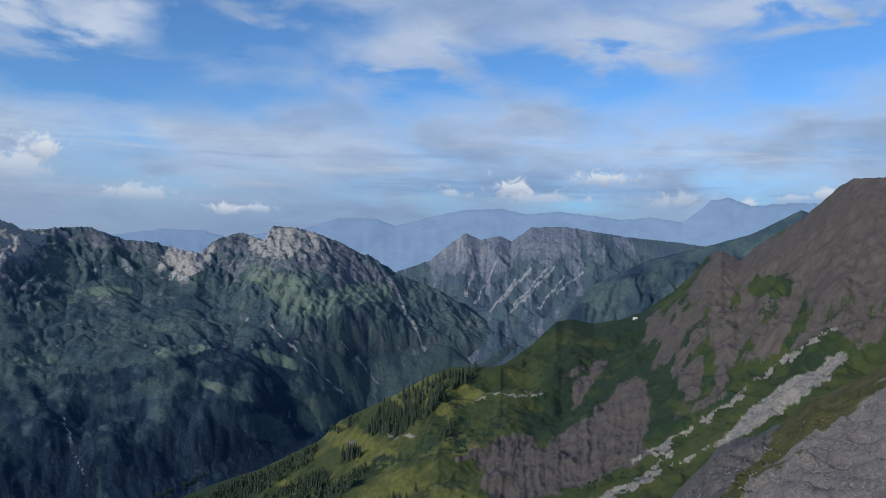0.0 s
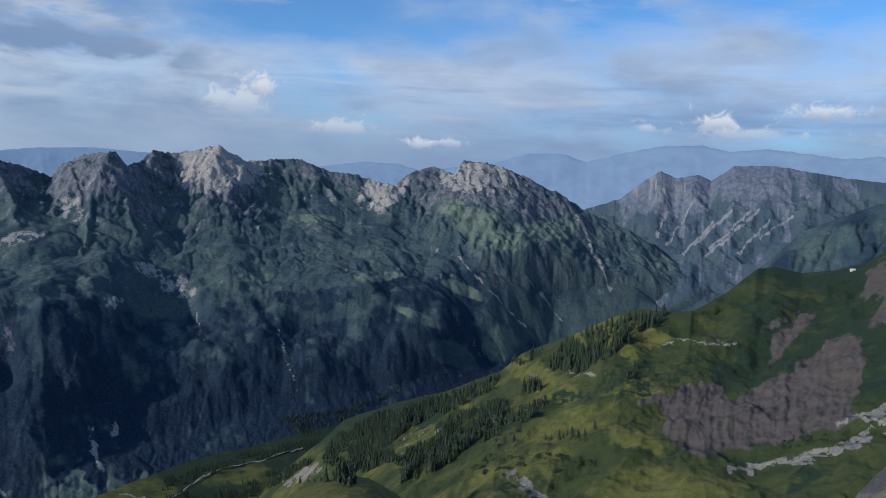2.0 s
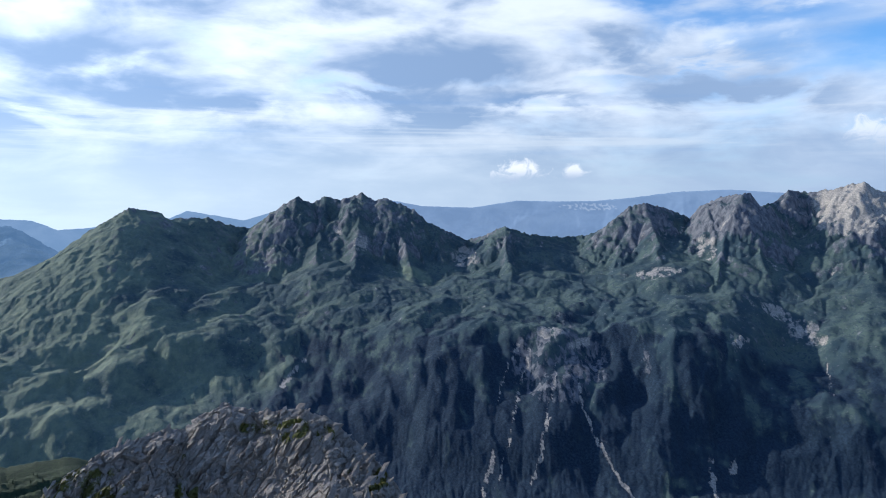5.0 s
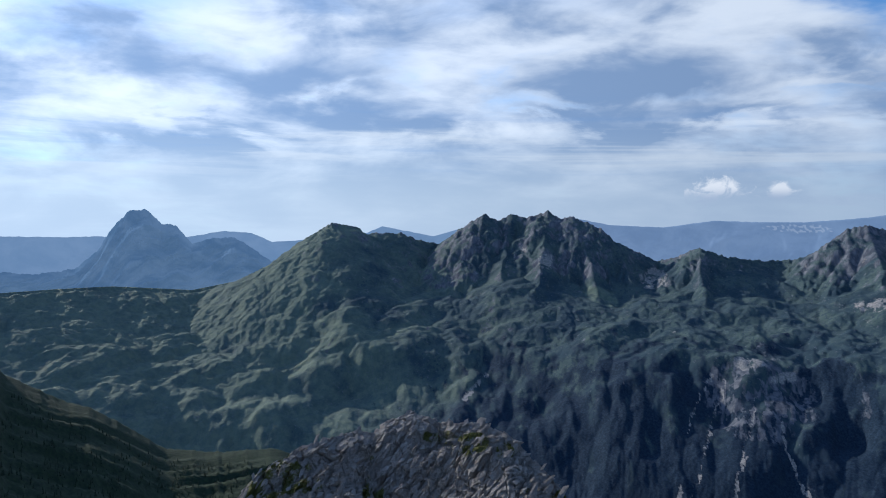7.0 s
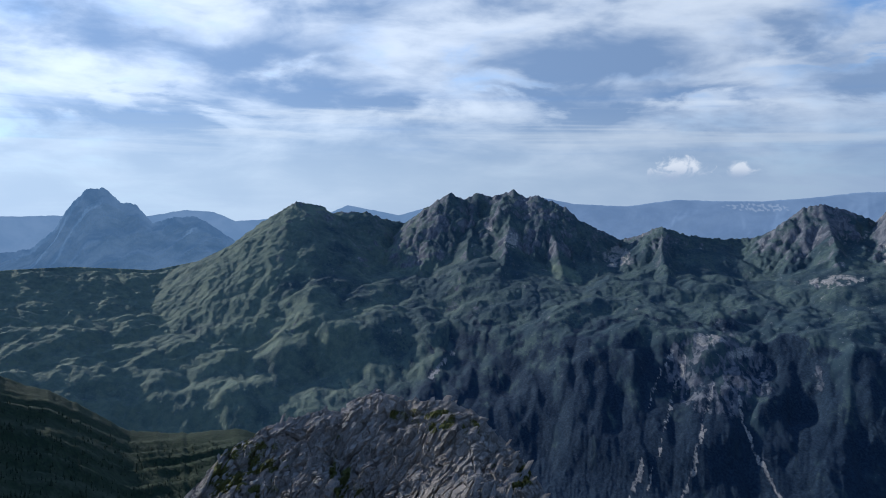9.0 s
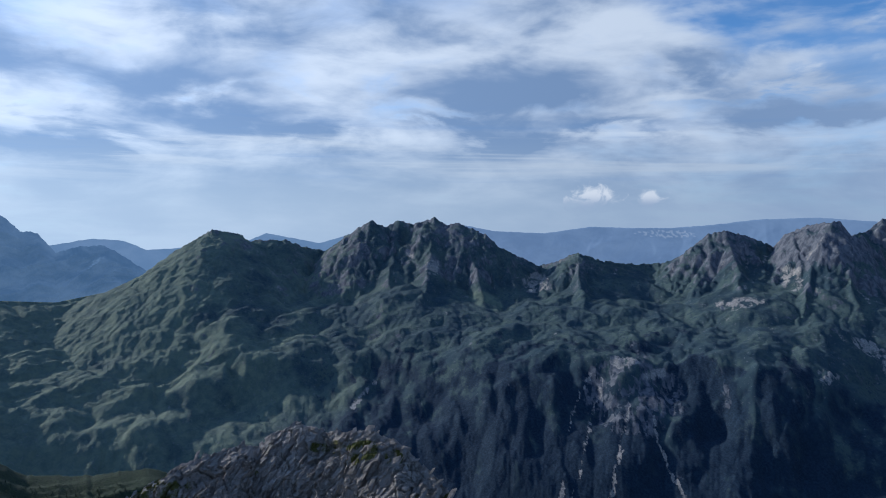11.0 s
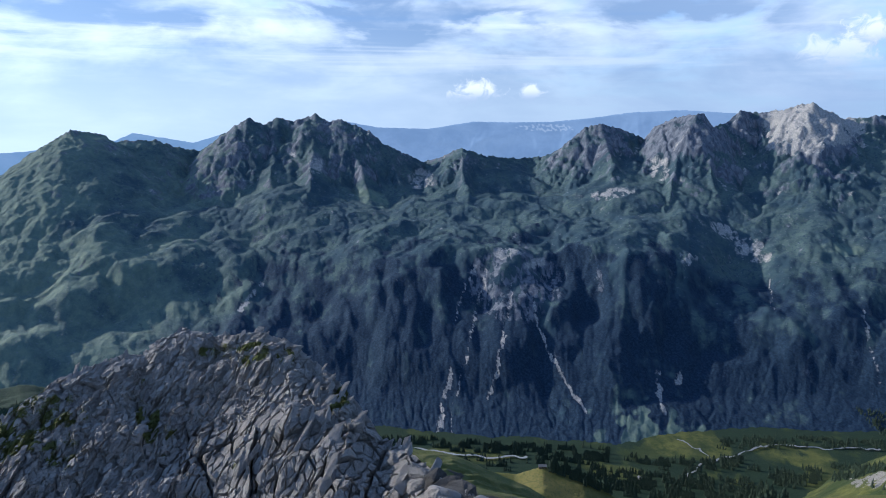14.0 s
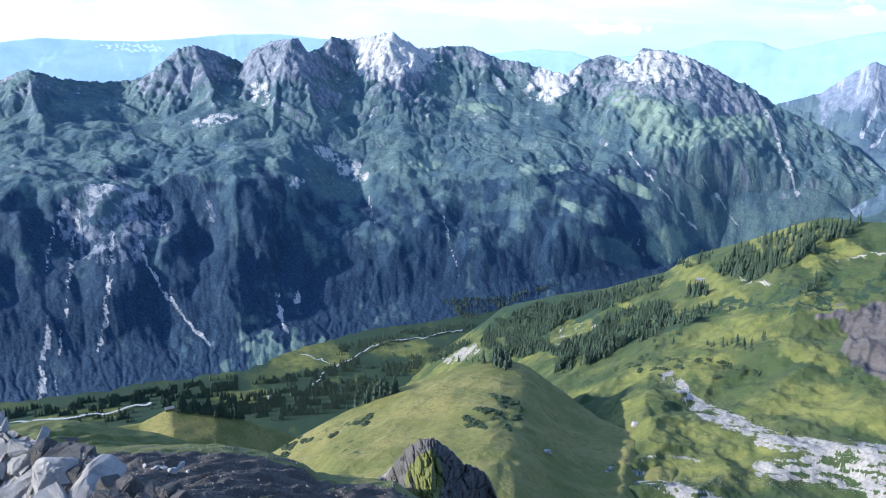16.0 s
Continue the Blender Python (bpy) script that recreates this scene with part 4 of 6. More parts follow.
    # knoll and open meadow patches lightened with the brighter turf
    for p in ((0.0, -12.4, 5.0, 1.0, 12), (7.5, -16.4, 2.6, 1.2, 20), (2.0, -13.4, 4.0, 0.9, 15), (5.5, -17.6, 3.0, 1.2, 20), (-2.0, -17.0, 2.0, 1.0, 20), (0.5, -20.6, 5.0, 0.9, 5), (5.0, -28.6, 4.5, 1.2, 0), (-7.0, -24.0, 4.0, 1.0, 0), (12.0, -20.0, 2.0, 0.6, 25)):
        bright_turf = np.maximum(bright_turf, patch(am, el, *p) * (0.7 + 0.4 * n2))
    return cover_of(rock, scree, wood, bright_turf)


def build_shoulder():
    az = np.arange(-40.0, 33.0, 0.11)
    el = curve(SHOULDER, az) + 0.10 * grad_noise(az * 1.7, az * 0, 15) * smooth(az, -18, -24) + 0.02 * grad_noise(az * 5.1, az * 0, 16)
    rs = curve([(-40, 980), (-32, 1000), (-22, 1180), (-16, 1300), (-10, 1250), (-5, 1050), (0, 1080), (8, 1220), (18.5, 1380), (24.6, 1500), (28.8, 1640), (33, 1700)], az)
    r1 = np.full(az.shape, 330.0)
    e1 = curve([(-40, -36), (-20, -38), (33, -39)], az)
    r2 = curve([(-40, 400), (-20, 560), (-10, 600), (0, 560), (10, 580), (18, 700), (33, 1000)], az)
    e2 = curve([(-40, -19), (-20, -20), (-10, -21.5), (0, -26), (10, -26.5), (18, -27.5), (33, -33)], az)
    r3 = curve([(-40, 640), (-20, 800), (-10, 830), (0, 800), (10, 900), (18, 1050), (33, 1400)], az)
    e3 = curve([(-40, -8), (-26, -9), (-20, -11.5), (-10, -15.8), (0, -17.0), (10, -20.2), (18, -23.2), (33, -29.0)], az)
    zs = rs * tan(el)
    lines = [(r1 * 0.6, r1 * 0.6 * tan(e1 - 2)), (r1, r1 * tan(e1)), (r2, r2 * tan(e2)), (r3, r3 * tan(e3)), (rs, zs), (rs + 480, np.minimum(zs - 330, -760))]
    return simple_sheet("mountain_shoulder", az, lines, (8, 150, 100, 120, 14), (15.0, 3.5), shoulder_cover, MEADOW, "green alpine shoulder with brown eroded gullies and a grey scree mountainside", "mountainside", 0.9, seed=300, scale=110.0, carve=3.5, boost=lambda a: 1 + 0.7 * smooth(-a, 14, 24))


build_shoulder()


# rounded green hill in front of the valley
def hill_cover(A, R, Z, E, S, wide):
    n2, n3 = fbm(wide / 30, R / 30, 5, 401, 0.6), fbm(wide / 9, R / 9, 4, 411, 0.6)
    wood = -0.25 + 0.3 * n2 + 0.3 * n3 + 0.5 * patch(A, E, 38.0, -31.0, 5.0, 1.6, 25)
    return cover_of(-0.3 + 0.3 * n3, -0.45 + 0.5 * n3, wood)


def build_hill():
    az = np.arange(-7.0, 52.0, 0.2)
    el = blur(curve([(-7, -36.0), (0, -33.0), (6, -30.5), (10, -29.2), (13, -28.0), (16.6, -26.7), (19.0, -25.82), (21.4, -25.08), (23.3, -25.19), (27.1, -26.19), (32.1, -27.93), (37.2, -29.94), (43.0, -32.37), (52, -36)], az), 22)
    rs = curve([(6, 480), (16, 560), (22, 560), (30, 520), (38, 480), (52, 460)], az)
    under = 12 * (1 - smooth(az, -7, 12))
    zs = rs * tan(el)
    lines = [(rs * 0.42, rs * 0.42 * tan(-42.0)), (rs * 0.62, rs * 0.62 * tan(el - 8.5)), (rs * 0.85, rs * 0.85 * tan(el - 2.6)), (rs, zs), (rs + 420, zs - 330)]
    # its right flank runs out into the slope behind it
    az2, R2, Z2 = LAYERS[-1]
    out = 1 - smooth(az, 5.0, 21.0)
    blended = []
    for r, z in lines:
        other = np.array([np.interp(q, R2[i], Z2[i]) for q, i in zip(r, np.minimum(np.searchsorted(az2, az), len(az2) - 1))]) - 1.5 - under
        blended.append((r, z + (np.minimum(other, z) - z) * out))
    lines = blended
    simple_sheet("hill", az, lines, (12, 90, 80, 14), (4.0, 1.0), hill_cover, PASTURE, "rounded yellow green alpine meadow hill with dark dwarf pines", "hill", 0.8, seed=500, scale=60.0)
    az = np.arange(41.0, 64.0, 0.2)
    el = curve([(41, -31.5), (45, -30.0), (48, -29.0), (51.6, -28.25), (54, -28.95), (57, -28.85), (60, -29.4), (64, -31)], az)
    rs = np.full(az.shape, 1010.0)
    zs = rs * tan(el)
    lines = [(rs - 260, rs * 0 - 640.0), (rs - 120, zs - 45), (rs, zs), (rs + 260, zs - 215)]
    simple_sheet("hill", az, lines, (16, 24, 10), (3.5, 1.2), hill_cover, PASTURE, "low green pasture knoll beside the valley wood", "hill", 0.7, seed=520, scale=70.0)


build_hill()


def mass_cover(A, R, Z, E, S, wide):
    n1, n2 = fbm(wide / 80, R / 80, 5, 601), fbm(wide / 25, R / 25, 5, 611, 0.6)
    # full wood cover paints in the shade on this slope
    return cover_of(-0.4 + 0.4 * n2, -0.6 + 0 * n2, 1.2 + 0.4 * n1 + 0.3 * n2)


def build_left_mass():
    az = np.arange(80.0, 160.0, 0.25)
    # past 112 degrees an unseen rise is added to shade the slope in view
    el = curve([(80, -24), (86, -22), (91, -19.9), (93.1, -19.15), (97.8, -19.01), (101.4, -18.45), (104.1, -16.56), (106.6, -14.91), (108.6, -14.1), (112, -12), (118, 1.0), (126, 6.0), (142, 7.0), (160, -2.0)], az) + 0.12 * grad_noise(az * 2.2, az * 0, 17)
    rs = np.full(az.shape, 720.0)
    zs = rs * tan(el)
    lines = [(rs * 0.3, rs * 0.3 * tan(-44.0)), (rs * 0.6, rs * 0.6 * tan(el - 9)), (rs, zs), (rs + 480, zs - 520)]
    simple_sheet("mountainside", az, lines, (20, 70, 12), (9.0, 1.5), mass_cover, MEADOW, "mountainside below the summit, shade painted as dark wood cover", "mountainside", 0.8, seed=620, scale=80.0)


build_left_mass()


# ---- the ground: one sheet, from the summit down to the valley and out to the horizon ----
def build_ground():
    az = np.concatenate((np.arange(-40.0, 120.0, 0.3), np.arange(120.0, 318.0, 3.0), np.array([320.0])))
    r = np.concatenate((np.array([0.0, 1.0, 1.6, 2.5, 4, 7, 12, 20, 35, 60, 100, 160, 250, 400, 600, 800]), np.arange(960.0, 2700.0, 20.0), np.arange(2700.0, 4960.0, 160.0)))
    A, R = np.meshgrid(az, r, indexing="ij")
    front = 1 - smooth(np.abs(A - 40), 78, 110)
    slope = 0.60 + 0.24 * front
    Z = -1.75 - slope * np.maximum(R - 1.2, 0)
    flat = -800 + 3.5 * fbm(R * np.cos(np.radians(A)) / 150, R * np.sin(np.radians(A)) / 150, 4, 701)
    Z = np.maximum(Z, np.where(R > 900, flat, -1e4))
    E = dip(R, Z)
    X, Y = -R * np.sin(np.radians(A)), R * np.cos(np.radians(A))
    n1, n2 = fbm(X / 170, Y / 170, 5, 711), fbm(X / 45, Y / 45, 4, 721, 0.6)
    # extra wood cover darkens the floor, painting in the shade it lies in
    wood, bright_turf = 0.98 + 0.6 * n1 + 0.3 * n2, 0.2 + 0.3 * n2
    for p in ((40.0, -25.2, 4.0, 1.2, 0), (32.0, -24.6, 3.4, 0.8, 0), (29.0, -26.0, 3.0, 1.0, 0), (45.5, -28.0, 3.0, 0.5, 0), (36.0, -27.4, 3.0, 0.5, 0), (60.0, -27.8, 6.0, 0.7, 0)):
        m = patch(A + n2 * 0.8, E + 0.3 * n2, *p)
        wood, bright_turf = wood - 0.95 * m, bright_turf + 0.3 * m
    scree = -0.5 + 0.2 * n2
    rock = np.where(R < 300, 0.6 + 0.3 * n2, -0.5)
    V = polar(A, R, Z)
    tagged(grid_mesh("ground", V, cover_of(rock, scree, wood, bright_turf), MEADOW), "green valley floor with dark woods, pastures and a pale river bed", "ground", "", "structure")
    keep(az[:534], R[:534], Z[:534])


build_ground()


def river(points, width, seed):
    """Pale braided river bed along a line of bearings and dips on the valley floor."""
    p = np.array(points)
    u = np.linspace(0, len(p) - 1, 160)
    az, el = np.interp(u, np.arange(len(p)), p[:, 0]), np.interp(u, np.arange(len(p)), p[:, 1])
    r = 797.0 / -tan(el)
    P = polar(az, r, np.full(az.shape, -796.0))
    P[:, 0] += 14 * fbm(u * 1.3, u * 0, 4, seed)
    P[:, 1] += 14 * fbm(u * 1.3, u * 0 + 5, 4, seed)
    along = np.gradient(P, axis=0)
    across = np.stack((-along[:, 1], along[:, 0], 0 * along[:, 0]), -1)
    across /= np.linalg.norm(across, axis=1, keepdims=True) + 1e-9
    w = width * (0.75 + 0.6 * fbm(u * 2.2, u * 0, 4, seed + 3))
    rows = [P + across * (w * k)[:, None] + np.array((0, 0, -0.1 * abs(k))) for k in (-1.0, -0.5, 0.0, 0.5, 1.0)]
    tagged(grid_mesh("river", np.stack(rows, 1), None, GRAVEL), "pale shallow river over gravel on the valley floor", "river", "", "structure")


river([(66.0, -26.6), (63.8, -27.0), (60.1, -27.6), (56.9, -27.8), (53.0, -27.6)], 4.0, 1)
river([(26.5, -22.95), (27.3, -23.2), (30.3, -23.8), (33.3, -24.2), (34.5, -24.6), (37.3, -26.1), (38.3, -26.35), (39.5, -27.6)], 3.4, 2)
river([(40.5, -25.0), (38.8, -25.6), (37.6, -26.2)], 2.4, 3)


# ---- far ranges ----
def far_strip(name, pairs, az0, az1, r, mat, label, low=-700.0, jag=0.10, lean=520.0, seed=800, kind="structure", cover=None, step=0.2, relief=12.0, rows=20, cut=False):
    az = np.arange(az0, az1, step)
    el = curve(pairs, az) + jag * (0.6 * grad_noise(az * 1.6, az * 0, seed) + 0.4 * grad_noise(az * 4.3, az * 0, seed + 1) + 0.25 * grad_noise(az * 10.0, az * 0, seed + 2))
    rs = np.full(az.shape, float(r))
    zs = rs * tan(el)
    lines = [(rs - lean, np.minimum(rs * 0 + low, zs - 120)), (rs, zs), (np.minimum(rs + 160, 4900), zs - 240)]
    A, R, Z, S = sheet(lines, az, (rows, 5))
    wide = np.radians(A) * R
    body = smooth(S, 0, 0.2) * (1 - smooth(S, 0.8, 0.99))
    if cut:
        bend = 90 * fbm(wide / 500, R / 500, 3, seed + 7)
        lean_in = wide + 0.55 * R
        Z = Z + body * (70 * (ridged((lean_in + bend) / 420, (R - bend) / 700, 5, seed + 5, 0.5) - 0.45) + 14 * fbm(wide / 60, R / 60, 4, seed + 9))
        Z = Z + body * np.clip(erode(Z, 10, 5000, 40, seed, 0.5) - Z, -18, 9) * 0.8
        Z = np.minimum(Z, R * tan(el[:, None] - 0.02 - 0.25 * np.clip(1 - S, 0, 1)) + 1e4 * (S >= 0.97))
    else:
        swing = ridged(wide / 240, S * 1.6, 5, seed + 5) - 0.4
        R = R - 2.6 * relief * swing * body
        Z = Z + relief * swing * body * 0.4
    C = None if cover is None else cover(A, R, Z, dip(R, Z), S, wide)
    return tagged(grid_mesh(name, polar(A, R, Z), C, mat), label, "mountain range", "", kind)


def farp_cover(A, R, Z, E, S, wide):
    n1, n2, n3 = fbm(wide / 200, S * 3, 5, 811), fbm(wide / 70, S * 2.2 + wide / 400, 5, 821, 0.6), fbm(wide / 24, S * 2.4 + wide / 120, 4, 831, 0.6)
    rock = 0.25 + 0.6 * n2 + 0.6 * smooth(E, -3.6, -0.8) + 0.5 * patch(A, E, -2.0, -1.5, 4.0, 2.0) - 0.9 * smooth(-A, 11, 16)
    scree = -0.25 + 0.5 * n3 + 0.3 * n2 - 0.7 * smooth(-A, 11, 15) - 0.4 * smooth(-E, 2.5, 5.0) + 0.7 * patch(A, E, -1.6, -1.0, 2.6, 1.4)
    for line in ([(-8.5, -2.6), (-6.0, -5.6)], [(-10.0, -3.2), (-8.0, -5.8)], [(-6.0, -3.6), (-4.0, -6.2)], [(-2.6, -2.0), (-2.0, -5.0)], [(-9.2, -2.4), (-5.6, -6.4)], [(-7.2, -2.6), (-4.8, -5.4)], [(-4.4, -2.2), (-2.8, -5.6)], [(-11.4, -2.8), (-9.4, -4.6)]):
        scree = np.maximum(scree, off_line(A + 0.12 * n3 + 0.2 * n2, E, line, 0.15) * (0.85 + 0.5 * n3))
    return cover_of(rock, scree, 0.35 + 0.5 * n1 - 0.6 * smooth(E, -5, -2))


def green_cover(A, R, Z, E, S, wide):
    n1, n2 = fbm(wide / 120, S * 3, 5, 841), fbm(wide / 40, S * 5, 5, 851)
    # dark wood is left off the right-hand top to paint it sunlit
    return cover_of(-0.1 + 0.4 * n2, -0.3 + 0.3 * n2, 0.3 + 0.6 * n1 - 1.0 * smooth(-A, 20, 25) * smooth(E, -1.5, 0.5))


def karst_cover(A, R, Z, E, S, wide):
    pale = patch(A, E, 52.3, -1.25, 2.6, 0.35) * (0.45 + 1.2 * fbm(A * 3.2, E * 9.0, 4, 861, 0.6))
    return cover_of(0 * pale, pale, 0 * pale)


# blue-grey haze is mixed into the grass, rock and wood colours here
HAZY = land_material("haze_tinted_mountain", 22.0, ((0.050, 0.082, 0.118), (0.070, 0.108, 0.128), (0.058, 0.094, 0.124)), ((0.092, 0.118, 0.165), (0.170, 0.196, 0.245), (0.13, 0.155, 0.205)), ((0.20, 0.215, 0.235), (0.26, 0.275, 0.29)), ((0.044, 0.072, 0.108), (0.058, 0.090, 0.120)), 0.5, 0.3)
# horizon ranges and the massif carry their haze as self-glow
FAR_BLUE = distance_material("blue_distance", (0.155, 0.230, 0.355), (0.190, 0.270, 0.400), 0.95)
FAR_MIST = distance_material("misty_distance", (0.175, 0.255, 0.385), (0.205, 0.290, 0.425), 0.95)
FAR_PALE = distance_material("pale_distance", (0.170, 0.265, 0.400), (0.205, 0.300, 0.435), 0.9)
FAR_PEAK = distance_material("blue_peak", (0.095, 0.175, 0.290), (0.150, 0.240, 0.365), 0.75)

far_strip("mountain_range", [(-24, -1.2), (-21.5, -0.56), (-18.7, -0.2), (-14.8, 0.14), (-12.6, 0.45), (-9.9, 0.85), (-7.2, 0.74), (-5.6, -0.46), (-4.7, -0.01), (-3.1, -0.38), (-1.9, 0.15), (-0.7, -0.67), (1.1, -2.2), (2.9, -2.85), (6, -4.0)], -24, 6, 4250, HAZY, "grey limestone mountain streaked with pale scree, haze painted into its colours", -640, 0.10, 1000, 810, cover=farp_cover, step=0.07, rows=140, cut=True)
far_strip("mountain_ridge", [(-40, 2.0), (-28.3, 1.9), (-27.2, 2.43), (-23.9, 0.58), (-20.7, -0.45), (-16.6, -1.6), (-12.2, -3.8), (-9.0, -7.4), (-6.5, -14.0)], -40, -6.5, 2500, RANGE, "green mountain ridge behind the shoulder, its sunlit top painted lighter", -420, 0.05, 700, 840, cover=green_cover, step=0.12, rows=90, cut=True)
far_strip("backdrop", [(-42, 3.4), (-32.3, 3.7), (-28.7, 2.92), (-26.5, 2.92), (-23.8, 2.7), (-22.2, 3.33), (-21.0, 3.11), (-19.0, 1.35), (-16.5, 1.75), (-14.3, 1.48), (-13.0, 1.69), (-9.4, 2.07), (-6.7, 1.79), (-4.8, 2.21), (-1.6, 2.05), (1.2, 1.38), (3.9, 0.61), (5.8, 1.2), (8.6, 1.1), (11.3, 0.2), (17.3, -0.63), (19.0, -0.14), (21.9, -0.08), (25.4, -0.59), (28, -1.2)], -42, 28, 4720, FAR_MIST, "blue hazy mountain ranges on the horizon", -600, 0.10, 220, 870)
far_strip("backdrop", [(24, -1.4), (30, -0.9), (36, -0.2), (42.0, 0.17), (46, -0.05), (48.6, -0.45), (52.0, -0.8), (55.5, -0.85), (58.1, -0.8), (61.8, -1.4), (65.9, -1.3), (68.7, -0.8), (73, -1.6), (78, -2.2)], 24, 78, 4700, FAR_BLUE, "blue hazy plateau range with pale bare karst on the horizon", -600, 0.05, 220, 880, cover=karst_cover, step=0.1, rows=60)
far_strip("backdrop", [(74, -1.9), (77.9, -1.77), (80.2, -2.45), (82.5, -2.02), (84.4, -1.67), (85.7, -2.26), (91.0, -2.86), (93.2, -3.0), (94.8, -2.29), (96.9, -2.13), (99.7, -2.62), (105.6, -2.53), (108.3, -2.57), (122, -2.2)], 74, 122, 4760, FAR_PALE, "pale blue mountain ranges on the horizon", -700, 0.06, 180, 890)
far_strip("mountain", [(90, -6.5), (93.1, -4.69), (94.4, -3.74), (96.1, -2.63), (97.7, -2.67), (99.3, -3.12), (100.4, -1.71), (101.4, -1.61), (102.5, -0.49), (103.8, -0.66), (105.0, -2.11), (105.8, -3.53), (107.4, -4.9), (110, -5.2), (115, -4.6), (120, -4.2)], 90, 120, 4400, FAR_PEAK, "big blue rocky massif with its haze painted as glow", -700, 0.16, 620, 900, relief=95.0, step=0.08, rows=70)
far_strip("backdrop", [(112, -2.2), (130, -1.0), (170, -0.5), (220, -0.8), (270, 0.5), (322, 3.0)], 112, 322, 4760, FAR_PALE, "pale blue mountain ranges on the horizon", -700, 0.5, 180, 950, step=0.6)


# ---- near: the summit ridge ----
def near_cover_right(A, R, Z, E, S, wide):
    u, v = 0.82 * wide + 0.57 * R, 0.82 * R - 0.57 * wide
    n2, n3 = fbm(u / 9, v / 9, 4, 1001, 0.55), fbm(u / 3.4, v / 3.4, 2, 1011, 0.5)
    turf = [(-26.6, -12.0), (-32.7, -7.0), (-42.0, -2.0), (-42.0, -3.8), (-32.8, -9.4), (-29.1, -13.4), (-26.7, -15.8), (-23.2, -18.9), (-20.0, -23.0), (-22.0, -18.9), (-24.8, -15.5)]
    face = [(-17.5, -21.5), (-19.8, -17.0), (-21.4, -15.0), (-23.0, -14.2), (-25.3, -12.9), (-26.4, -12.9), (-25.2, -15.5), (-23.4, -17.6), (-21.0, -20.5)]
    grass = np.clip(area(A, E, turf, n2 + n3, 0.5) + 0.15 * n2, 0, 1)
    rock = area(A, E, face, n2, 0.3) * (1.0 + 0.4 * n2)
    return cover_of(rock, np.clip(1.0 - 1.25 * grass + 0.3 * n3, 0, 1) * (1 - smooth(rock, 0.3, 0.7)), 0 * n2)


def near_cover_left(A, R, Z, E, S, wide):
    u, v = 0.82 * wide + 0.57 * R, 0.82 * R - 0.57 * wide
    n2, n3 = fbm(u / 10, v / 10, 4, 1101, 0.55), fbm(u / 3.4, v / 3.4, 2, 1111, 0.5)
    grass = smooth(S, 1.70, 1.92) * (0.85 + 0.6 * n2) + 0.3 * n2
    return cover_of(0 * n2 + 0.15 + 0.4 * n3, np.clip(0.95 - 1.6 * grass, 0, 1), 0 * n2)


def mound_cover(A, R, Z, E, S, wide):
    n2, n3 = fbm(wide / 12, R / 12, 4, 1131, 0.55), fbm(wide / 4, R / 4, 3, 1141, 0.5)
    grass = smooth(S + 0.25 * n2, 1.30, 1.60) * (1.0 + 0.4 * n2)
    return cover_of(0 * n2 + 0.1 + 0.3 * n3, np.clip(0.95 - 1.6 * grass, 0, 1), 0 * n2)


def build_near():
    az = np.arange(-42.0, -12.0, 0.11)
    el = curve([(-42, -3.5), (-32.7, -8.22), (-29.8, -10.34), (-27.7, -11.61), (-26.6, -12.95), (-24.7, -14.2), (-22.4, -15.12), (-20.8, -17.14), (-18.8, -19.41), (-16, -24), (-12, -33)], az) + 0.16 * grad_noise(az * 1.4, az * 0, 25) + 0.08 * grad_noise(az * 5, az * 0, 26)
    rs = curve([(-42, 120), (-32, 130), (-26, 125), (-20, 105), (-12, 90)], az)
    zs = rs * tan(el)
    lines = [(rs * 0.06, rs * 0.06 * tan(-50.0)), (rs * 0.35, rs * 0.35 * tan(np.minimum(blur(el, 60) - 9.5, -22))), (rs, zs), (rs + 60, zs - 75)]
    simple_sheet("scree_slope", az, lines, (40, 150, 10), (1.6, 0.9), near_cover_right, NEAR_PALE, "pale stony scree slope with a brown grass band", "slope", 0.75, seed=1020, scale=11.0, steps=3)
    az = np.arange(26.0, 62.0, 0.12)
    el = curve([(26, -37.5), (30, -36.0), (32.2, -34.9), (34.3, -34.8), (39.4, -34.15), (40.3, -33.5), (43.5, -32.4), (47.6, -31.4), (57.5, -30.1), (62, -29.6)], az) + 0.05 * grad_noise(az * 0.5, az * 0, 27)
    rs = curve([(26, 92), (35, 104), (45, 118), (62, 130)], az)
    zs = rs * tan(el)
    lines = [(rs * 0.16, rs * 0.16 * tan(-47.0)), (rs * 0.55, rs * 0.55 * tan(el - 4.6)), (rs, zs), (rs + 45, zs - 62)]
    simple_sheet("scree_slope", az, lines, (60, 120, 10), (1.6, 0.8), near_cover_left, NEAR, "dark grey scree slope with a grassy rim", "slope", 0.8, seed=1120, scale=12.0, steps=3)
    az = np.arange(47.0, 72.0, 0.1)
    el = curve([(47, -32.6), (50.4, -30.83), (52.7, -29.86), (56.0, -28.86), (59.7, -27.66), (63.2, -27.2), (72, -26.6)], az) + 0.05 * grad_noise(az * 0.5, az * 0, 28)
    rs = np.full(az.shape, 185.0)
    zs = rs * tan(el)
    lines = [(rs * 0.6, rs * 0.6 * tan(-40.0)), (rs * 0.8, rs * 0.8 * tan(el - 3.2)), (rs, zs), (rs + 60, zs - 75)]
    simple_sheet("scree_mound", az, lines, (24, 70, 10), (2.2, 0.9), mound_cover, NEAR, "grey scree mound capped with yellow green turf", "mound", 0.8, seed=1140, scale=14.0, steps=3)


build_near()


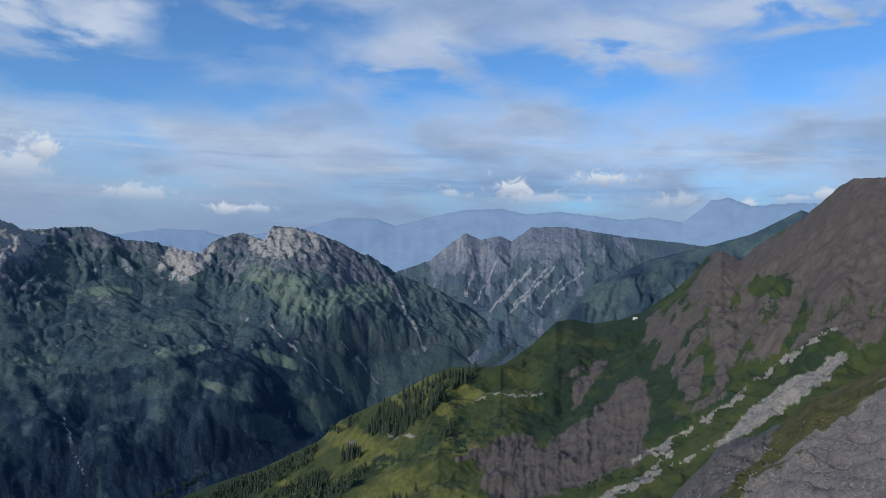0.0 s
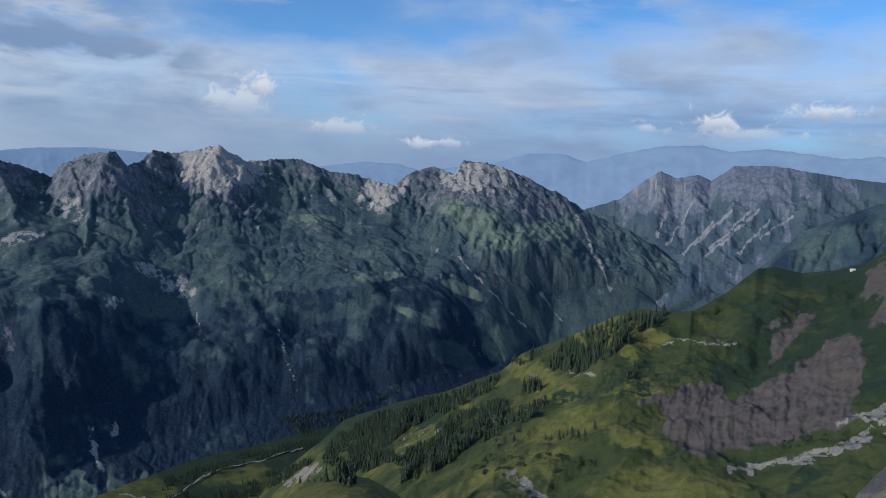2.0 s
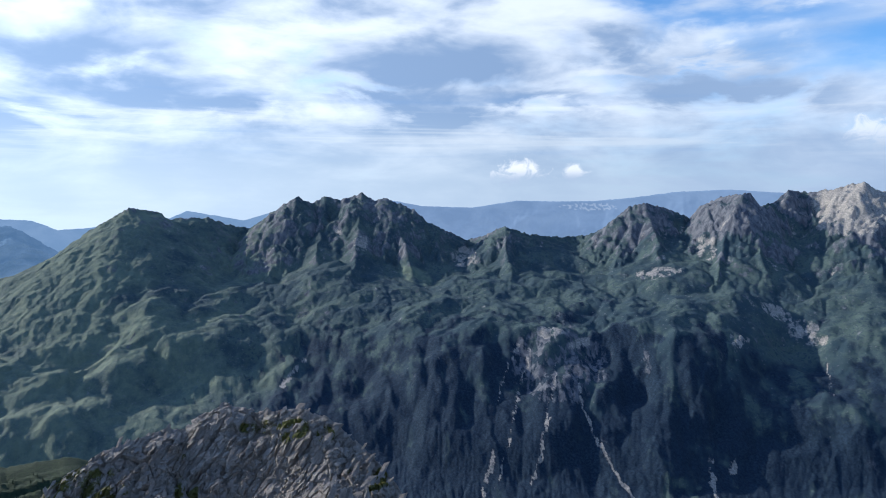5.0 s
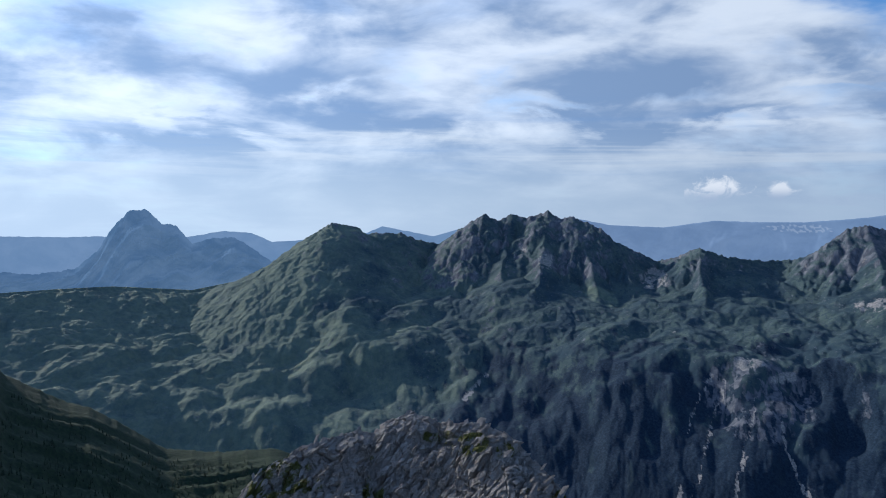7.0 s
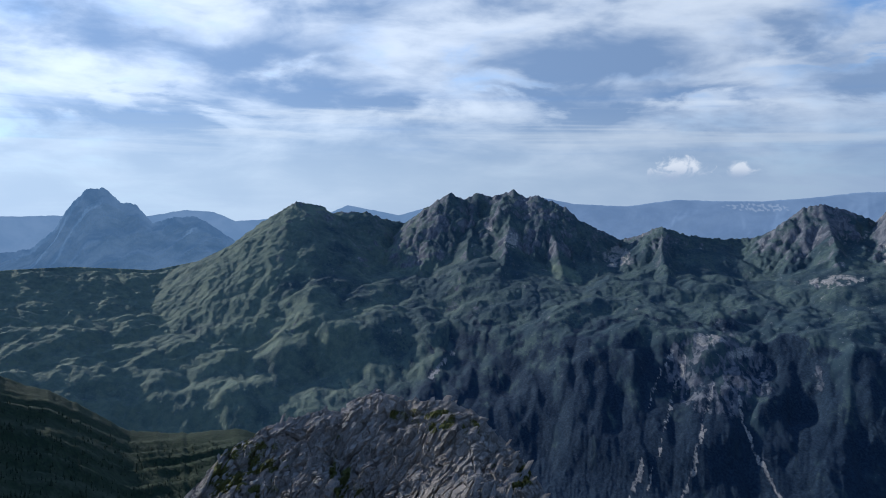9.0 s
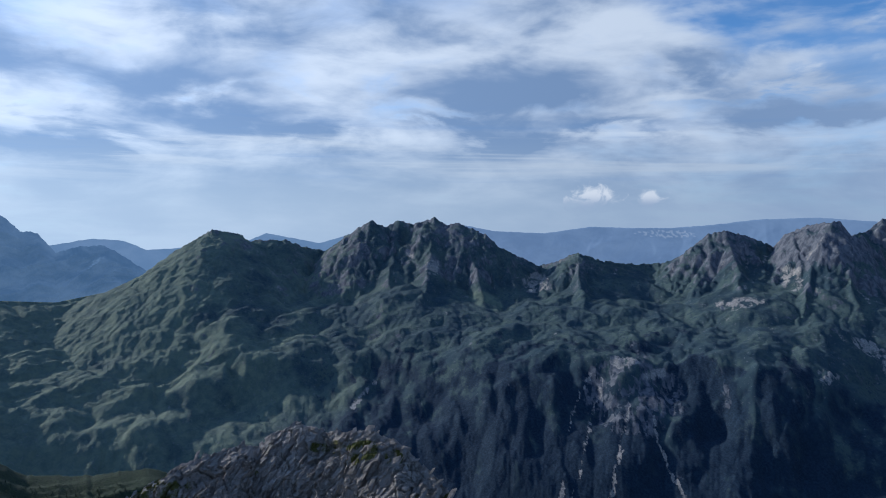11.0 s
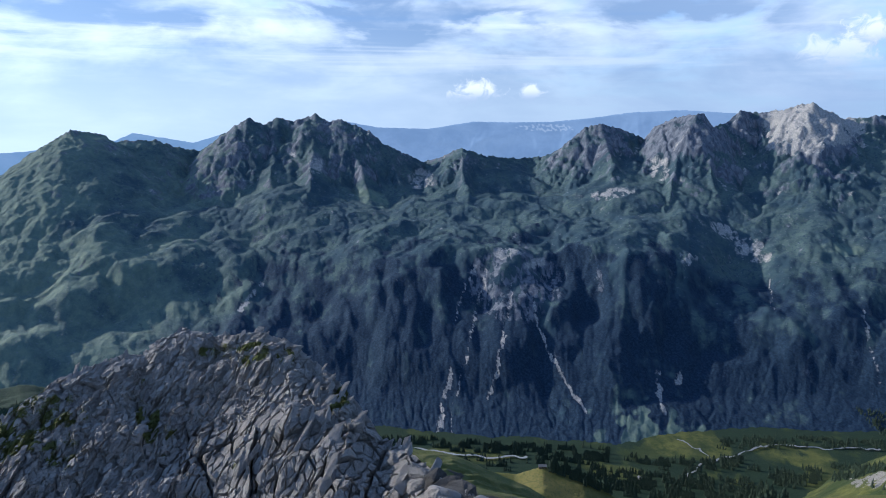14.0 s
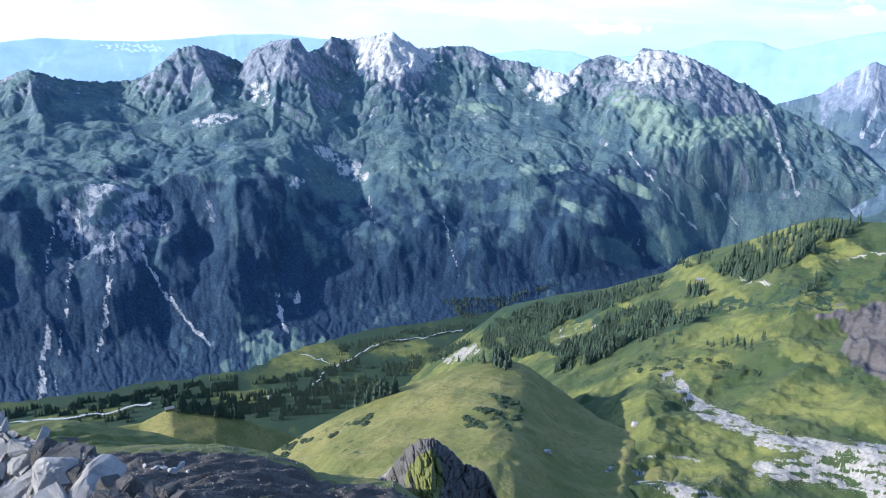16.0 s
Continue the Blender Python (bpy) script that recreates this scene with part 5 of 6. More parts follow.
def fractured(x, y, scales, seed):
    """Relief of jointed limestone: tilted blocks of several sizes with open cracks between them."""
    total = np.zeros(x.shape)
    for k, (size, stretch, turn, lift, tilt, crack, deep) in enumerate(scales):
        c, s = math.cos(radians(turn)), math.sin(radians(turn))
        wx, wy = 0.07 * size * fbm(x / size, y / size, 3, seed + 7 * k), 0.07 * size * fbm(x / size + 40, y / size, 3, seed + 7 * k + 3)
        u, v = ((x + wx) * c + (y + wy) * s) / (size * stretch), (-(x + wx) * s + (y + wy) * c) / size
        f1, f2, ident, ox, oy = cells(u, v, seed + 13 * k)
        side = hashed(np.floor(ident * 9999), np.floor(ident * 777), seed) - 0.5
        total += lift * (ident - 0.5) + tilt * (1.0 * ox * side + 1.3 * oy * (ident - 0.62))
        total -= deep * (1 - smooth(f2 - f1, 0.0, crack))
    return total


ROCK_LINE = [(40.0, -43.0), (44.0, -40.0), (46.0, -38.2), (47.8, -36.9), (49.9, -35.8), (50.9, -34.5), (53.5, -33.6), (56.3, -32.5), (58.5, -30.0), (60.3, -29.6), (62.4, -28.3), (63.7, -27.5), (66.1, -26.2), (67.4, -24.4), (69.3, -22.1), (70.5, -20.9), (72.0, -19.7), (73.8, -18.15), (75.9, -17.45), (78.1, -17.6), (79.8, -17.5), (81.9, -16.75), (84.0, -17.5), (84.9, -18.4), (86.3, -18.1), (91.3, -19.46), (93.5, -20.4), (97.4, -23.7), (99.1, -24.7), (106.0, -30.0), (112.0, -36.0)]


OUTCROP = new("rock_outcrop", None)


def build_outcrop():
    az = np.arange(40.0, 112.0, 0.08)
    el = curve(ROCK_LINE, az)
    rs = curve([(40, 13), (47, 15), (56, 19), (61, 22), (66, 26), (72, 30), (82, 33), (92, 32), (100, 29), (112, 25)], az)
    zs = rs * tan(el)
    r0 = rs * 0.50
    z0 = r0 * tan(-47.0)
    rm = r0 + (rs - r0) * 0.55
    zm = z0 + (zs - z0) * 0.52
    lines = [(r0, z0), (rm, zm), (rs, zs), (rs + 1.6, zs - 1.6), (rs + 6, zs - 14.0)]
    A, R, Z, S = sheet(lines, az, (150, 240, 14, 10))
    x = np.radians(A) * 27.0
    # length down the face
    y = np.concatenate((np.zeros((len(az), 1)), np.cumsum(np.hypot(np.diff(R, axis=1), np.diff(Z, axis=1)), 1)), 1)
    rubble = np.maximum(smooth(A, 82, 89), 0.85 * smooth(S + 0.2 * fbm(x / 3, y / 3, 3, 1345), 1.30, 1.62) * smooth(A, 64, 72))
    slab = fractured(x, y, ((1.7, 2.5, 120, 0.40, 0.22, 0.045, 0.65), (0.75, 2.9, 124, 0.22, 0.13, 0.08, 0.36), (0.33, 2.4, 116, 0.11, 0.08, 0.12, 0.15), (0.15, 1.8, 128, 0.03, 0.04, 0.15, 0.02)), 1300)
    loose = fractured(x, y, ((0.8, 2.1, 124, 0.36, 0.40, 0.04, 0.24), (0.34, 2.1, 118, 0.26, 0.32, 0.05, 0.12), (0.16, 1.8, 133, 0.14, 0.18, 0.1, 0.05)), 1400)
    ledge = 0.5 * np.abs(((y * 0.34 + 0.16 * x + 0.5 * fbm(x / 3, y / 3, 3, 1333)) % 1.0) - 0.35)
    broad = 0.9 * fbm(x / 6.0, y / 6.0, 3, 1500)
    hold = 1 - 0.35 * smooth(S, 1.86, 1.99)
    d = (slab * (1 - rubble) + loose * rubble + ledge + broad * smooth(S, 0, 0.4) * (1 - smooth(S, 1.4, 1.9))) * hold + 0.04 * fbm(x * 2.2, y * 2.2, 4, 1510)
    d *= np.where(S > 2.6, 0.6, 1.0)
    R2, Z2 = R - 0.60 * d, Z + 0.75 * d
    E = dip(R2, Z2)
    n2, n3 = fbm(x / 2.4, y / 2.4, 4, 1520, 0.6), fbm(x / 0.6, y / 0.6, 3, 1530)
    low = smooth(-(slab), 0.05, 0.5)
    turf = -0.15 + 0.45 * n2 + 0.3 * n3 + 0.25 * low
    for p in ((92.5, -22.5, 4.0, 3.4, 15), (85.0, -22.0, 1.0, 3.0, 0), (77.0, -19.2, 2.0, 1.0, -15), (74.0, -19.6, 0.9, 0.8, 0), (60.2, -35.6, 0.7, 2.0, 0), (55.5, -35.0, 0.5, 1.2, 0), (69.6, -23.2, 0.6, 1.6, 30), (79.5, -18.6, 1.6, 0.7, 0)):
        turf = np.maximum(turf, patch(A, E, *p) * (0.62 + 0.5 * n2 + 0.35 * n3))
    soil = -0.3 + 0.35 * n2 + 0.3 * patch(A, E, 53.5, -36.5, 3.5, 1.5)
    ob = grid_mesh("rock_face", polar(A, R2, Z2), cover_of(0 * turf, turf, soil), LIMESTONE, False)
    ob.parent = OUTCROP
    tagged(OUTCROP, "jointed grey limestone outcrop with cracked slabs and turf patches", "rock")
    keep(az, R2, Z2)


build_outcrop()


def crag():
    """Small cliff with a turf cap, a sheet of jointed rock shaped to fit the camera's view."""
    n_a = 230
    az = np.linspace(20.8, 35.6, n_a)
    el = curve([(20.8, -39.0), (22.2, -35.8), (22.8, -34.8), (23.6, -34.0), (24.5, -33.7), (25.6, -33.5), (26.4, -32.9), (27.4, -32.2), (28.5, -31.7), (29.7, -31.8), (30.7, -32.3), (32.2, -33.9), (33.9, -35.3), (35.6, -37.0)], az) + 0.14 * grad_noise(az * 1.9, az * 0, 71) + 0.08 * grad_noise(az * 5.0, az * 0, 72)
    rs = np.full(az.shape, 112.0) + 0.25 * (az - 28.5) ** 2
    zs = rs * tan(el)
    turn = 0.55 * (az - 28.8) ** 2
    lines = [(rs - 26 + turn, zs - 30), (rs - 11 + turn * 0.6, zs - 9.0), (rs, zs), (rs + 5, zs - 3.0), (rs + 16, zs - 40)]
    A, R, Z, S = sheet(lines, az, (60, 80, 12, 12))
    x, y = np.radians(A) * 110, Z
    d = fractured(x, y, ((4.2, 1.5, 70, 1.8, 1.6, 0.30, 0.7), (1.7, 1.7, 60, 1.1, 1.0, 0.35, 0.5), (0.7, 1.5, 75, 0.5, 0.5, 0.4, 0.25)), 1600) * (1 - 0.45 * smooth(S, 1.8, 2.0)) + 2.0 * fbm(x / 9, y / 9, 3, 1610) * (1 - smooth(S, 1.5, 1.95))
    R2, Z2 = R - 0.8 * d, Z + 0.35 * d
    n2 = fbm(x / 3, R / 3, 4, 1620)
    down = (zs[:, None] - Z) / 9.0
    turf = smooth(A, 27.4 - 0.8 * down, 28.6 - 0.8 * down) * (1 - smooth(A, 30.2 + 0.6 * down, 31.2 + 0.6 * down)) * smooth(down, 0.08, 0.3) * (1.1 + 0.6 * n2) + 0.4 * n2 - 0.05
    # left edge lightened to paint in the sun on it
    edge = smooth(A, 31.4, 32.4) * (0.45 + 0.9 * n2) + 0.1 * n2
    tagged(grid_mesh("crag", polar(A, R2, Z2), cover_of(edge, turf, 0 * turf - 1), SHADED_ROCK, False), "small limestone crag painted in shade, capped with bright turf", "rock")
    keep(az, R2, Z2)


crag()


def height_at(a, r):
    """Height of the topmost sheet at a bearing and distance."""
    best = -9999.0
    for az, R, Z in LAYERS:
        if az[0] <= a <= az[-1]:
            i = min(int(np.searchsorted(az, a)), len(az) - 1)
            if R[i, 0] <= r <= R[i, -1]:
                best = max(best, float(np.interp(r, R[i], Z[i])))
    return best


def spot(a, r, sink=0.0):
    p = way(a, 0.0) * r
    return Vector((p.x, p.y, height_at(a, r) - sink))


DIPS = [(az, R, np.maximum.accumulate(dip(R, Z), axis=1)) for az, R, Z in LAYERS]


def sight(a, e, nearest=30.0):
    """How far off the line of sight at a bearing and dip first meets the land."""
    best = None
    for az, R, E in DIPS:
        if az[0] <= a <= az[-1]:
            i = min(int(np.searchsorted(az, a)), len(az) - 1)
            j = int(np.searchsorted(E[i], e))
            if j < E.shape[1] and R[i, j] > nearest and (best is None or R[i, j] < best):
                best = float(R[i, j])
    return best


def part(name, bm, mat, parent=None, label=""):
    me = bpy.data.meshes.new(name)
    bm.to_mesh(me)
    bm.free()
    me.materials.append(mat)
    ob = new(name, me)
    if parent is not None:
        ob.parent = parent
    if label:
        ob["label"] = label
    return ob


# ---- trees, huts and stones ----
def spruce_mesh(seed, tiers=6, points=9):
    """Ragged cone of drooping tiers, 1 high."""
    rnd = random.Random(seed)
    verts, faces = [], []
    for k in range(tiers):
        low = 0.06 + 0.80 * k / tiers
        top = min(1.0, low + 0.34 - 0.02 * k)
        wide = 0.19 * (1 - 0.86 * k / tiers) * rnd.uniform(0.85, 1.1)
        base = len(verts)
        verts.append((rnd.uniform(-0.01, 0.01), rnd.uniform(-0.01, 0.01), top))
        for p in range(points):
            a = 2 * math.pi * (p + rnd.uniform(-0.3, 0.3)) / points + k
            w = wide * (rnd.uniform(0.85, 1.15) if p % 2 else rnd.uniform(0.45, 0.7))
            verts.append((w * math.cos(a), w * math.sin(a), low + rnd.uniform(-0.03, 0.03) + (0.05 if p % 2 == 0 else 0.0)))
        for p in range(points):
            faces.append((base, base + 1 + p, base + 1 + (p + 1) % points))
    return verts, faces


def mesh_of(name, verts, faces, mat):
    me = bpy.data.meshes.new(name)
    me.from_pydata(verts, [], faces)
    me.update()
    me.materials.append(mat)
    return me


def spruce(seed):
    root = new("spruce", None)
    crown = new("crown", mesh_of("crown", *spruce_mesh(seed), NEEDLES))
    crown.parent = root
    bm = bmesh.new()
    bmesh.ops.create_cone(bm, cap_ends=True, segments=6, radius1=0.018, radius2=0.004, depth=0.9, matrix=Matrix.Translation((0, 0, 0.40)))
    part("trunk", bm, BARK, root)
    return tagged(root, "dark green spruce tree in a meadow wood", "tree", "spruces on the knoll")


def inside(a, e, poly):
    hit = False
    for (x1, y1), (x2, y2) in zip(poly, poly[1:] + poly[:1]):
        if (y1 > e) != (y2 > e) and a < (x2 - x1) * (e - y1) / (y2 - y1) + x1:
            hit = not hit
    return hit


def scatter(poly, count, rnd, nearest=250.0):
    """Places on the land within an outline of bearings and dips."""
    xs, ys = [p[0] for p in poly], [p[1] for p in poly]
    out, tries = [], 0
    while len(out) < count and tries < count * 8:
        tries += 1
        a, e = rnd.uniform(min(xs), max(xs)), rnd.uniform(min(ys), max(ys))
        if inside(a, e, poly):
            r = sight(a, e, nearest)
            if r is not None:
                out.append((a, r))
    return out


KNOLL_WOOD = [(6.2, -16.4), (4.6, -14.0), (2.6, -12.9), (0.3, -11.9), (-3.0, -11.0), (-2.8, -11.7), (-0.5, -13.5), (0.8, -14.9), (3.3, -16.5)]
COPSE = [(8.0, -18.4), (7.8, -17.8), (6.8, -17.6), (6.2, -18.2)]
# outline, trees, least and greatest height
WOODS = (
    ([(25.6, -25.9), (23.9, -22.3), (19.6, -20.4), (13.2, -18.6), (10.0, -17.2), (10.2, -18.1), (13.4, -19.9), (16.6, -21.2), (17.4, -22.7), (14.4, -23.7), (17.8, -25.7), (20.5, -25.9)], 4600, 11, 19),
    ([(14.0, -20.7), (9.4, -19.1), (8.8, -19.7), (11.7, -22.4), (14.2, -24.4), (17.0, -25.6), (16.7, -24.2)], 1700, 10, 16),
    ([(10.5, -21.0), (5.9, -18.8), (5.7, -19.3), (8.2, -20.9), (11.6, -22.7)], 190, 11, 17),
    ([(9.2, -15.9), (6.5, -14.7), (6.5, -15.3), (8.2, -16.2)], 45, 12, 19),
    ([(0.8, -17.0), (-0.8, -15.4), (-1.6, -15.6), (-0.4, -17.1)], 26, 9, 15),
    ([(1.0, -20.2), (2.4, -21.5), (8.9, -22.3), (8.5, -21.9), (6.8, -21.7)], 34, 7, 13),
    ([(-5.5, -9.9), (-4.2, -10.3), (-6.0, -11.4), (-8.0, -9.6), (-7.4, -9.3)], 40, 7, 13),
    ([(46.1, -28.4), (39.3, -27.7), (34.2, -27.2), (31.9, -28.2), (36.2, -29.5), (41.3, -30.2), (45.7, -29.4)], 2400, 13, 21),
    ([(35.3, -26.5), (32.2, -26.0), (25.7, -24.0), (25.6, -25.7), (29.2, -26.3), (32.2, -27.2)], 1400, 13, 21),
    ([(53.7, -28.0), (46.2, -28.2), (41.3, -29.0), (42.3, -30.2), (47.2, -29.6)], 1500, 13, 22), ([(45.0, -27.2), (39.0, -26.6), (35.0, -25.6), (36.0, -26.6), (40.0, -27.6)], 900, 13, 20),
    ([(60.0, -27.0), (52.0, -27.1), (46.0, -26.9), (46.0, -27.9), (52.0, -28.1), (60.0, -27.7)], 1100, 12, 19),
    ([(37.6, -24.7), (31.0, -23.4), (25.5, -22.4), (25.5, -23.0), (31.0, -24.1), (37.4, -25.4)], 700, 11, 18),
    ([(58.9, -27.9), (54.4, -28.3), (54.4, -28.9), (58.2, -28.9)], 120, 11, 18),
    ([(66.0, -26.5), (56.0, -27.0), (46.0, -26.7), (46.0, -27.7), (56.0, -27.5), (66.0, -27.0)], 1100, 13, 20),
    ([(28.5, -20.5), (24.0, -20.3), (18.0, -18.5), (26.0, -22.6)], 420, 10, 17),
    # low growth that thickens the painted shade of the left mountainside
    ([(118.0, -9.0), (109.0, -15.2), (104.0, -17.8), (101.0, -19.4), (96.0, -20.0), (90.0, -20.6), (90.0, -25.0), (118.0, -25.0)], 2400, 2.5, 5),
)


CLEARINGS = (
    [(28.2, -25.7), (26.4, -24.5), (25.2, -24.0), (24.0, -24.4), (23.8, -25.4)],
    [(22.6, -25.4), (19.0, -24.2), (17.2, -25.0), (20.0, -26.2)],
    [(33.4, -27.6), (28.6, -25.7), (24.5, -25.5), (25.0, -26.6), (31.0, -28.2)],
    [(19.4, -23.2), (17.4, -21.5), (15.4, -20.9), (14.4, -21.4), (16.0, -22.7), (18.0, -23.9)],
)


def plant():
    rnd = random.Random(4)
    kinds = [spruce(s) for s in (1, 2, 3, 4)]
    places = scatter(KNOLL_WOOD, 262, rnd) + scatter(COPSE, 34, rnd)
    first = True
    used = set()
    for i, (a, r) in enumerate(places):
        h = rnd.uniform(13, 21)
        m = Matrix.LocRotScale(spot(a, r, 0.4), Euler((0, 0, rnd.uniform(0, 6.28))), (h * rnd.uniform(0.9, 1.15), h * rnd.uniform(0.9, 1.15), h))
        k = i % 4
        if k not in used:
            kinds[k].matrix_basis = m
            used.add(k)
        else:
            copied = copy_thing(kinds[k], m)
            copied.matrix_basis = m
    forms = [spruce_mesh(s, 5, 7) for s in (11, 12, 13)]
    verts, faces = [], []
    for poly, count, lo, hi in WOODS:
        for a, r in scatter(poly, count, rnd, 330.0):
            e = math.degrees(math.atan2(height_at(a, r), r))
            if any(inside(a, e, gap) for gap in CLEARINGS) or float(fbm(np.array([a * 0.9]), np.array([e * 2.0]), 3, 77)[0]) < -0.16:
                continue
            p, h, turn = spot(a, r, 0.5), rnd.uniform(lo, hi) * rnd.choice((0.7, 0.9, 1.0, 1.0)), rnd.uniform(0, 6.28)
            w = h * rnd.uniform(0.9, 1.2)
            c, s = math.cos(turn) * w, math.sin(turn) * w
            fv, ff = forms[rnd.randrange(3)]
            base = len(verts)
            verts += [(p.x + c * x - s * y, p.y + s * x + c * y, p.z + h * z) for x, y, z in fv]
            faces += [tuple(base + q for q in f) for f in ff]
    tagged(new("spruce_forest", mesh_of("spruce_forest", verts, faces, NEEDLES)), "dark spruce woods on the slopes and valley floor", "forest", "", "stuff")


plant()


def lump(seed, squash, rough, cuts=2):
    """Irregular rounded clump."""
    bm = bmesh.new()
    bmesh.ops.create_icosphere(bm, subdivisions=cuts, radius=1.0)
    for v in bm.verts:
        q = v.co.normalized()
        k = 1 + rough * noise.noise(q * 1.7 + Vector((seed * 3.1, 0, 0))) + 0.6 * rough * noise.noise(q * 4.5 + Vector((0, seed * 2.3, 0)))
        v.co = Vector((q.x * k, q.y * k, q.z * k * squash))
    return bm


def bushes():
    rnd = random.Random(8)
    kinds = []
    for s in range(3):
        bm = lump(s + 5, 0.55, 0.55, 3)
        for v in bm.verts:
            v.co *= rnd.uniform(0.86, 1.14)
        me = bpy.data.meshes.new("dwarf_pine")
        bm.to_mesh(me)
        bm.free()
        me.materials.append(PINE_BUSH)
        kinds.append(me)
    spots = []
    # thickets: bearing, dip, spread in degrees, bushes
    for a, e, wide, count in ((21.8, -28.5, 1.0, 12), (22.6, -28.3, 0.4, 4), (23.9, -29.2, 0.5, 6), (24.5, -30.5, 0.8, 8), (22.8, -29.7, 0.6, 6), (22.0, -30.4, 0.5, 5), (21.3, -29.6, 0.4, 4), (20.9, -28.9, 0.3, 3), (23.4, -28.0, 0.25, 2), (25.3, -30.1, 0.35, 3), (35.4, -30.6, 0.75, 9), (34.6, -30.2, 0.35, 3), (37.5, -31.4, 0.4, 4), (43.7, -33.1, 0.7, 6), (42.4, -32.7, 0.8, 7), (40.3, -31.7, 0.6, 5), (41.4, -32.1, 0.6, 6), (11.2, -24.3, 0.7, 7), (10.3, -23.5, 0.8, 8), (9.2, -24.4, 0.7, 7), (8.3, -23.2, 0.4, 4), (7.5, -23.7, 0.4, 4), (5.8, -23.0, 0.6, 6), (4.3, -23.0, 0.7, 7), (3.0, -23.0, 0.5, 5), (1.9, -23.1, 0.5, 5), (4.6, -23.9, 0.3, 3), (-4.8, -21.7, 0.7, 7)):
        for _ in range(count):
            turn, far = rnd.uniform(0, 6.28), wide * math.sqrt(rnd.random())
            p = (a + far * math.cos(turn), e + 0.42 * far * math.sin(turn))
            r = sight(*p, 200.0)
            if r is not None:
                spots.append((p[0], r))
    for poly, count in (([(-10.8, -20.0), (-13.0, -18.6), (-16.8, -17.5), (-16.6, -18.2), (-13.0, -19.6)], 22),):
        spots += scatter(poly, count, rnd, 200.0)
    for i, (a, r) in enumerate(spots):
        size = rnd.uniform(1.6, 3.6) * (0.8 if rnd.random() < 0.4 else 1.1)
        ob = new("dwarf_pine", kinds[i % 3])
        ob.matrix_basis = Matrix.LocRotScale(spot(a, r, 0.15 * size), Euler((0, 0, rnd.uniform(0, 6.28))), (size * rnd.uniform(0.9, 1.4), size, size))
        tagged(ob, "low dark green dwarf pine bush on the meadow", "bush", "dwarf pines on the meadow")


bushes()


def hut(name, a, e, size, turn, wall, roof, label, nearest=300.0):
    r = sight(a, e, nearest)
    root = new(name, None)
    L, W, H = size

    def boxed(part_name, x0, x1, y0, y1, z0, z1, mat, text=""):
        bm = bmesh.new()
        bmesh.ops.create_cube(bm, size=1.0, matrix=Matrix.Translation(((x0 + x1) / 2, (y0 + y1) / 2, (z0 + z1) / 2)) @ Matrix.Diagonal((x1 - x0, y1 - y0, z1 - z0, 1)))
        return part(part_name, bm, mat, root, text)
    bm = bmesh.new()
    pts = [(-L / 2, -W / 2, -1.5), (-L / 2, W / 2, -1.5), (-L / 2, W / 2, H), (-L / 2, 0, H + W * 0.38), (-L / 2, -W / 2, H)]
    left = [bm.verts.new(p) for p in pts]
    right = [bm.verts.new((L / 2, y, z)) for _, y, z in pts]
    bm.faces.new(left[::-1])
    bm.faces.new(right)
    for i in range(5):
        bm.faces.new((left[i], left[(i + 1) % 5], right[(i + 1) % 5], right[i]))
    part("wall", bm, wall, root)
    for side in (-1, 1):
        bm = bmesh.new()
        o = 0.6
        rise = W * 0.38 / (W / 2)
        low = (side * (W / 2 + o), H - o * rise + 0.06)
        top = (0.0, H + W * 0.38 + 0.06)
        ring = []
        for x in (-L / 2 - o, L / 2 + o):
            ring.append([bm.verts.new((x, y, z + dz)) for (y, z), dz in ((low, 0), (top, 0), (top, 0.2), (low, 0.2))])
        bm.faces.new(ring[0])
        bm.faces.new(ring[1][::-1])
        for i in range(4):
            bm.faces.new((ring[0][i], ring[1][i], ring[1][(i + 1) % 4], ring[0][(i + 1) % 4]))
        bmesh.ops.recalc_face_normals(bm, faces=bm.faces[:])
        part("roof", bm, roof, root)
    boxed("door", -0.6, 0.6, -W / 2 - 0.06, -W / 2 + 0.02, -0.1, 2.0, BARK, "dark plank door")
    for x in (-L * 0.32, L * 0.32):
        boxed("window", x - 0.5, x + 0.5, -W / 2 - 0.05, -W / 2 + 0.02, 1.0, 2.1, BARK, "small dark window")
    root.matrix_basis = Matrix.LocRotScale(spot(a, r), Euler((0, 0, radians(turn))), None)
    tagged(root, label, "hut")


hut("alpine_hut", 7.1, -17.0, (11, 7, 2.8), 20, HUT_WALL, HUT_ROOF, "grey-roofed wooden alpine hut on a meadow")
hut("farmhouse", 43.4, -28.4, (11, 8, 3.6), -30, HUT_BASE, HUT_ROOF, "white farmhouse beside the valley wood", 900.0)
hut("alpine_hut", 51.7, -28.5, (12, 6, 2.6), 60, HUT_WALL, HUT_ROOF, "long grey-roofed hut on a pasture knoll", 600.0)
hut("chapel", -15.6, -6.4, (6, 4, 2.6), 10, HUT_BASE, HUT_BASE, "small white hut on the green saddle", 800.0)


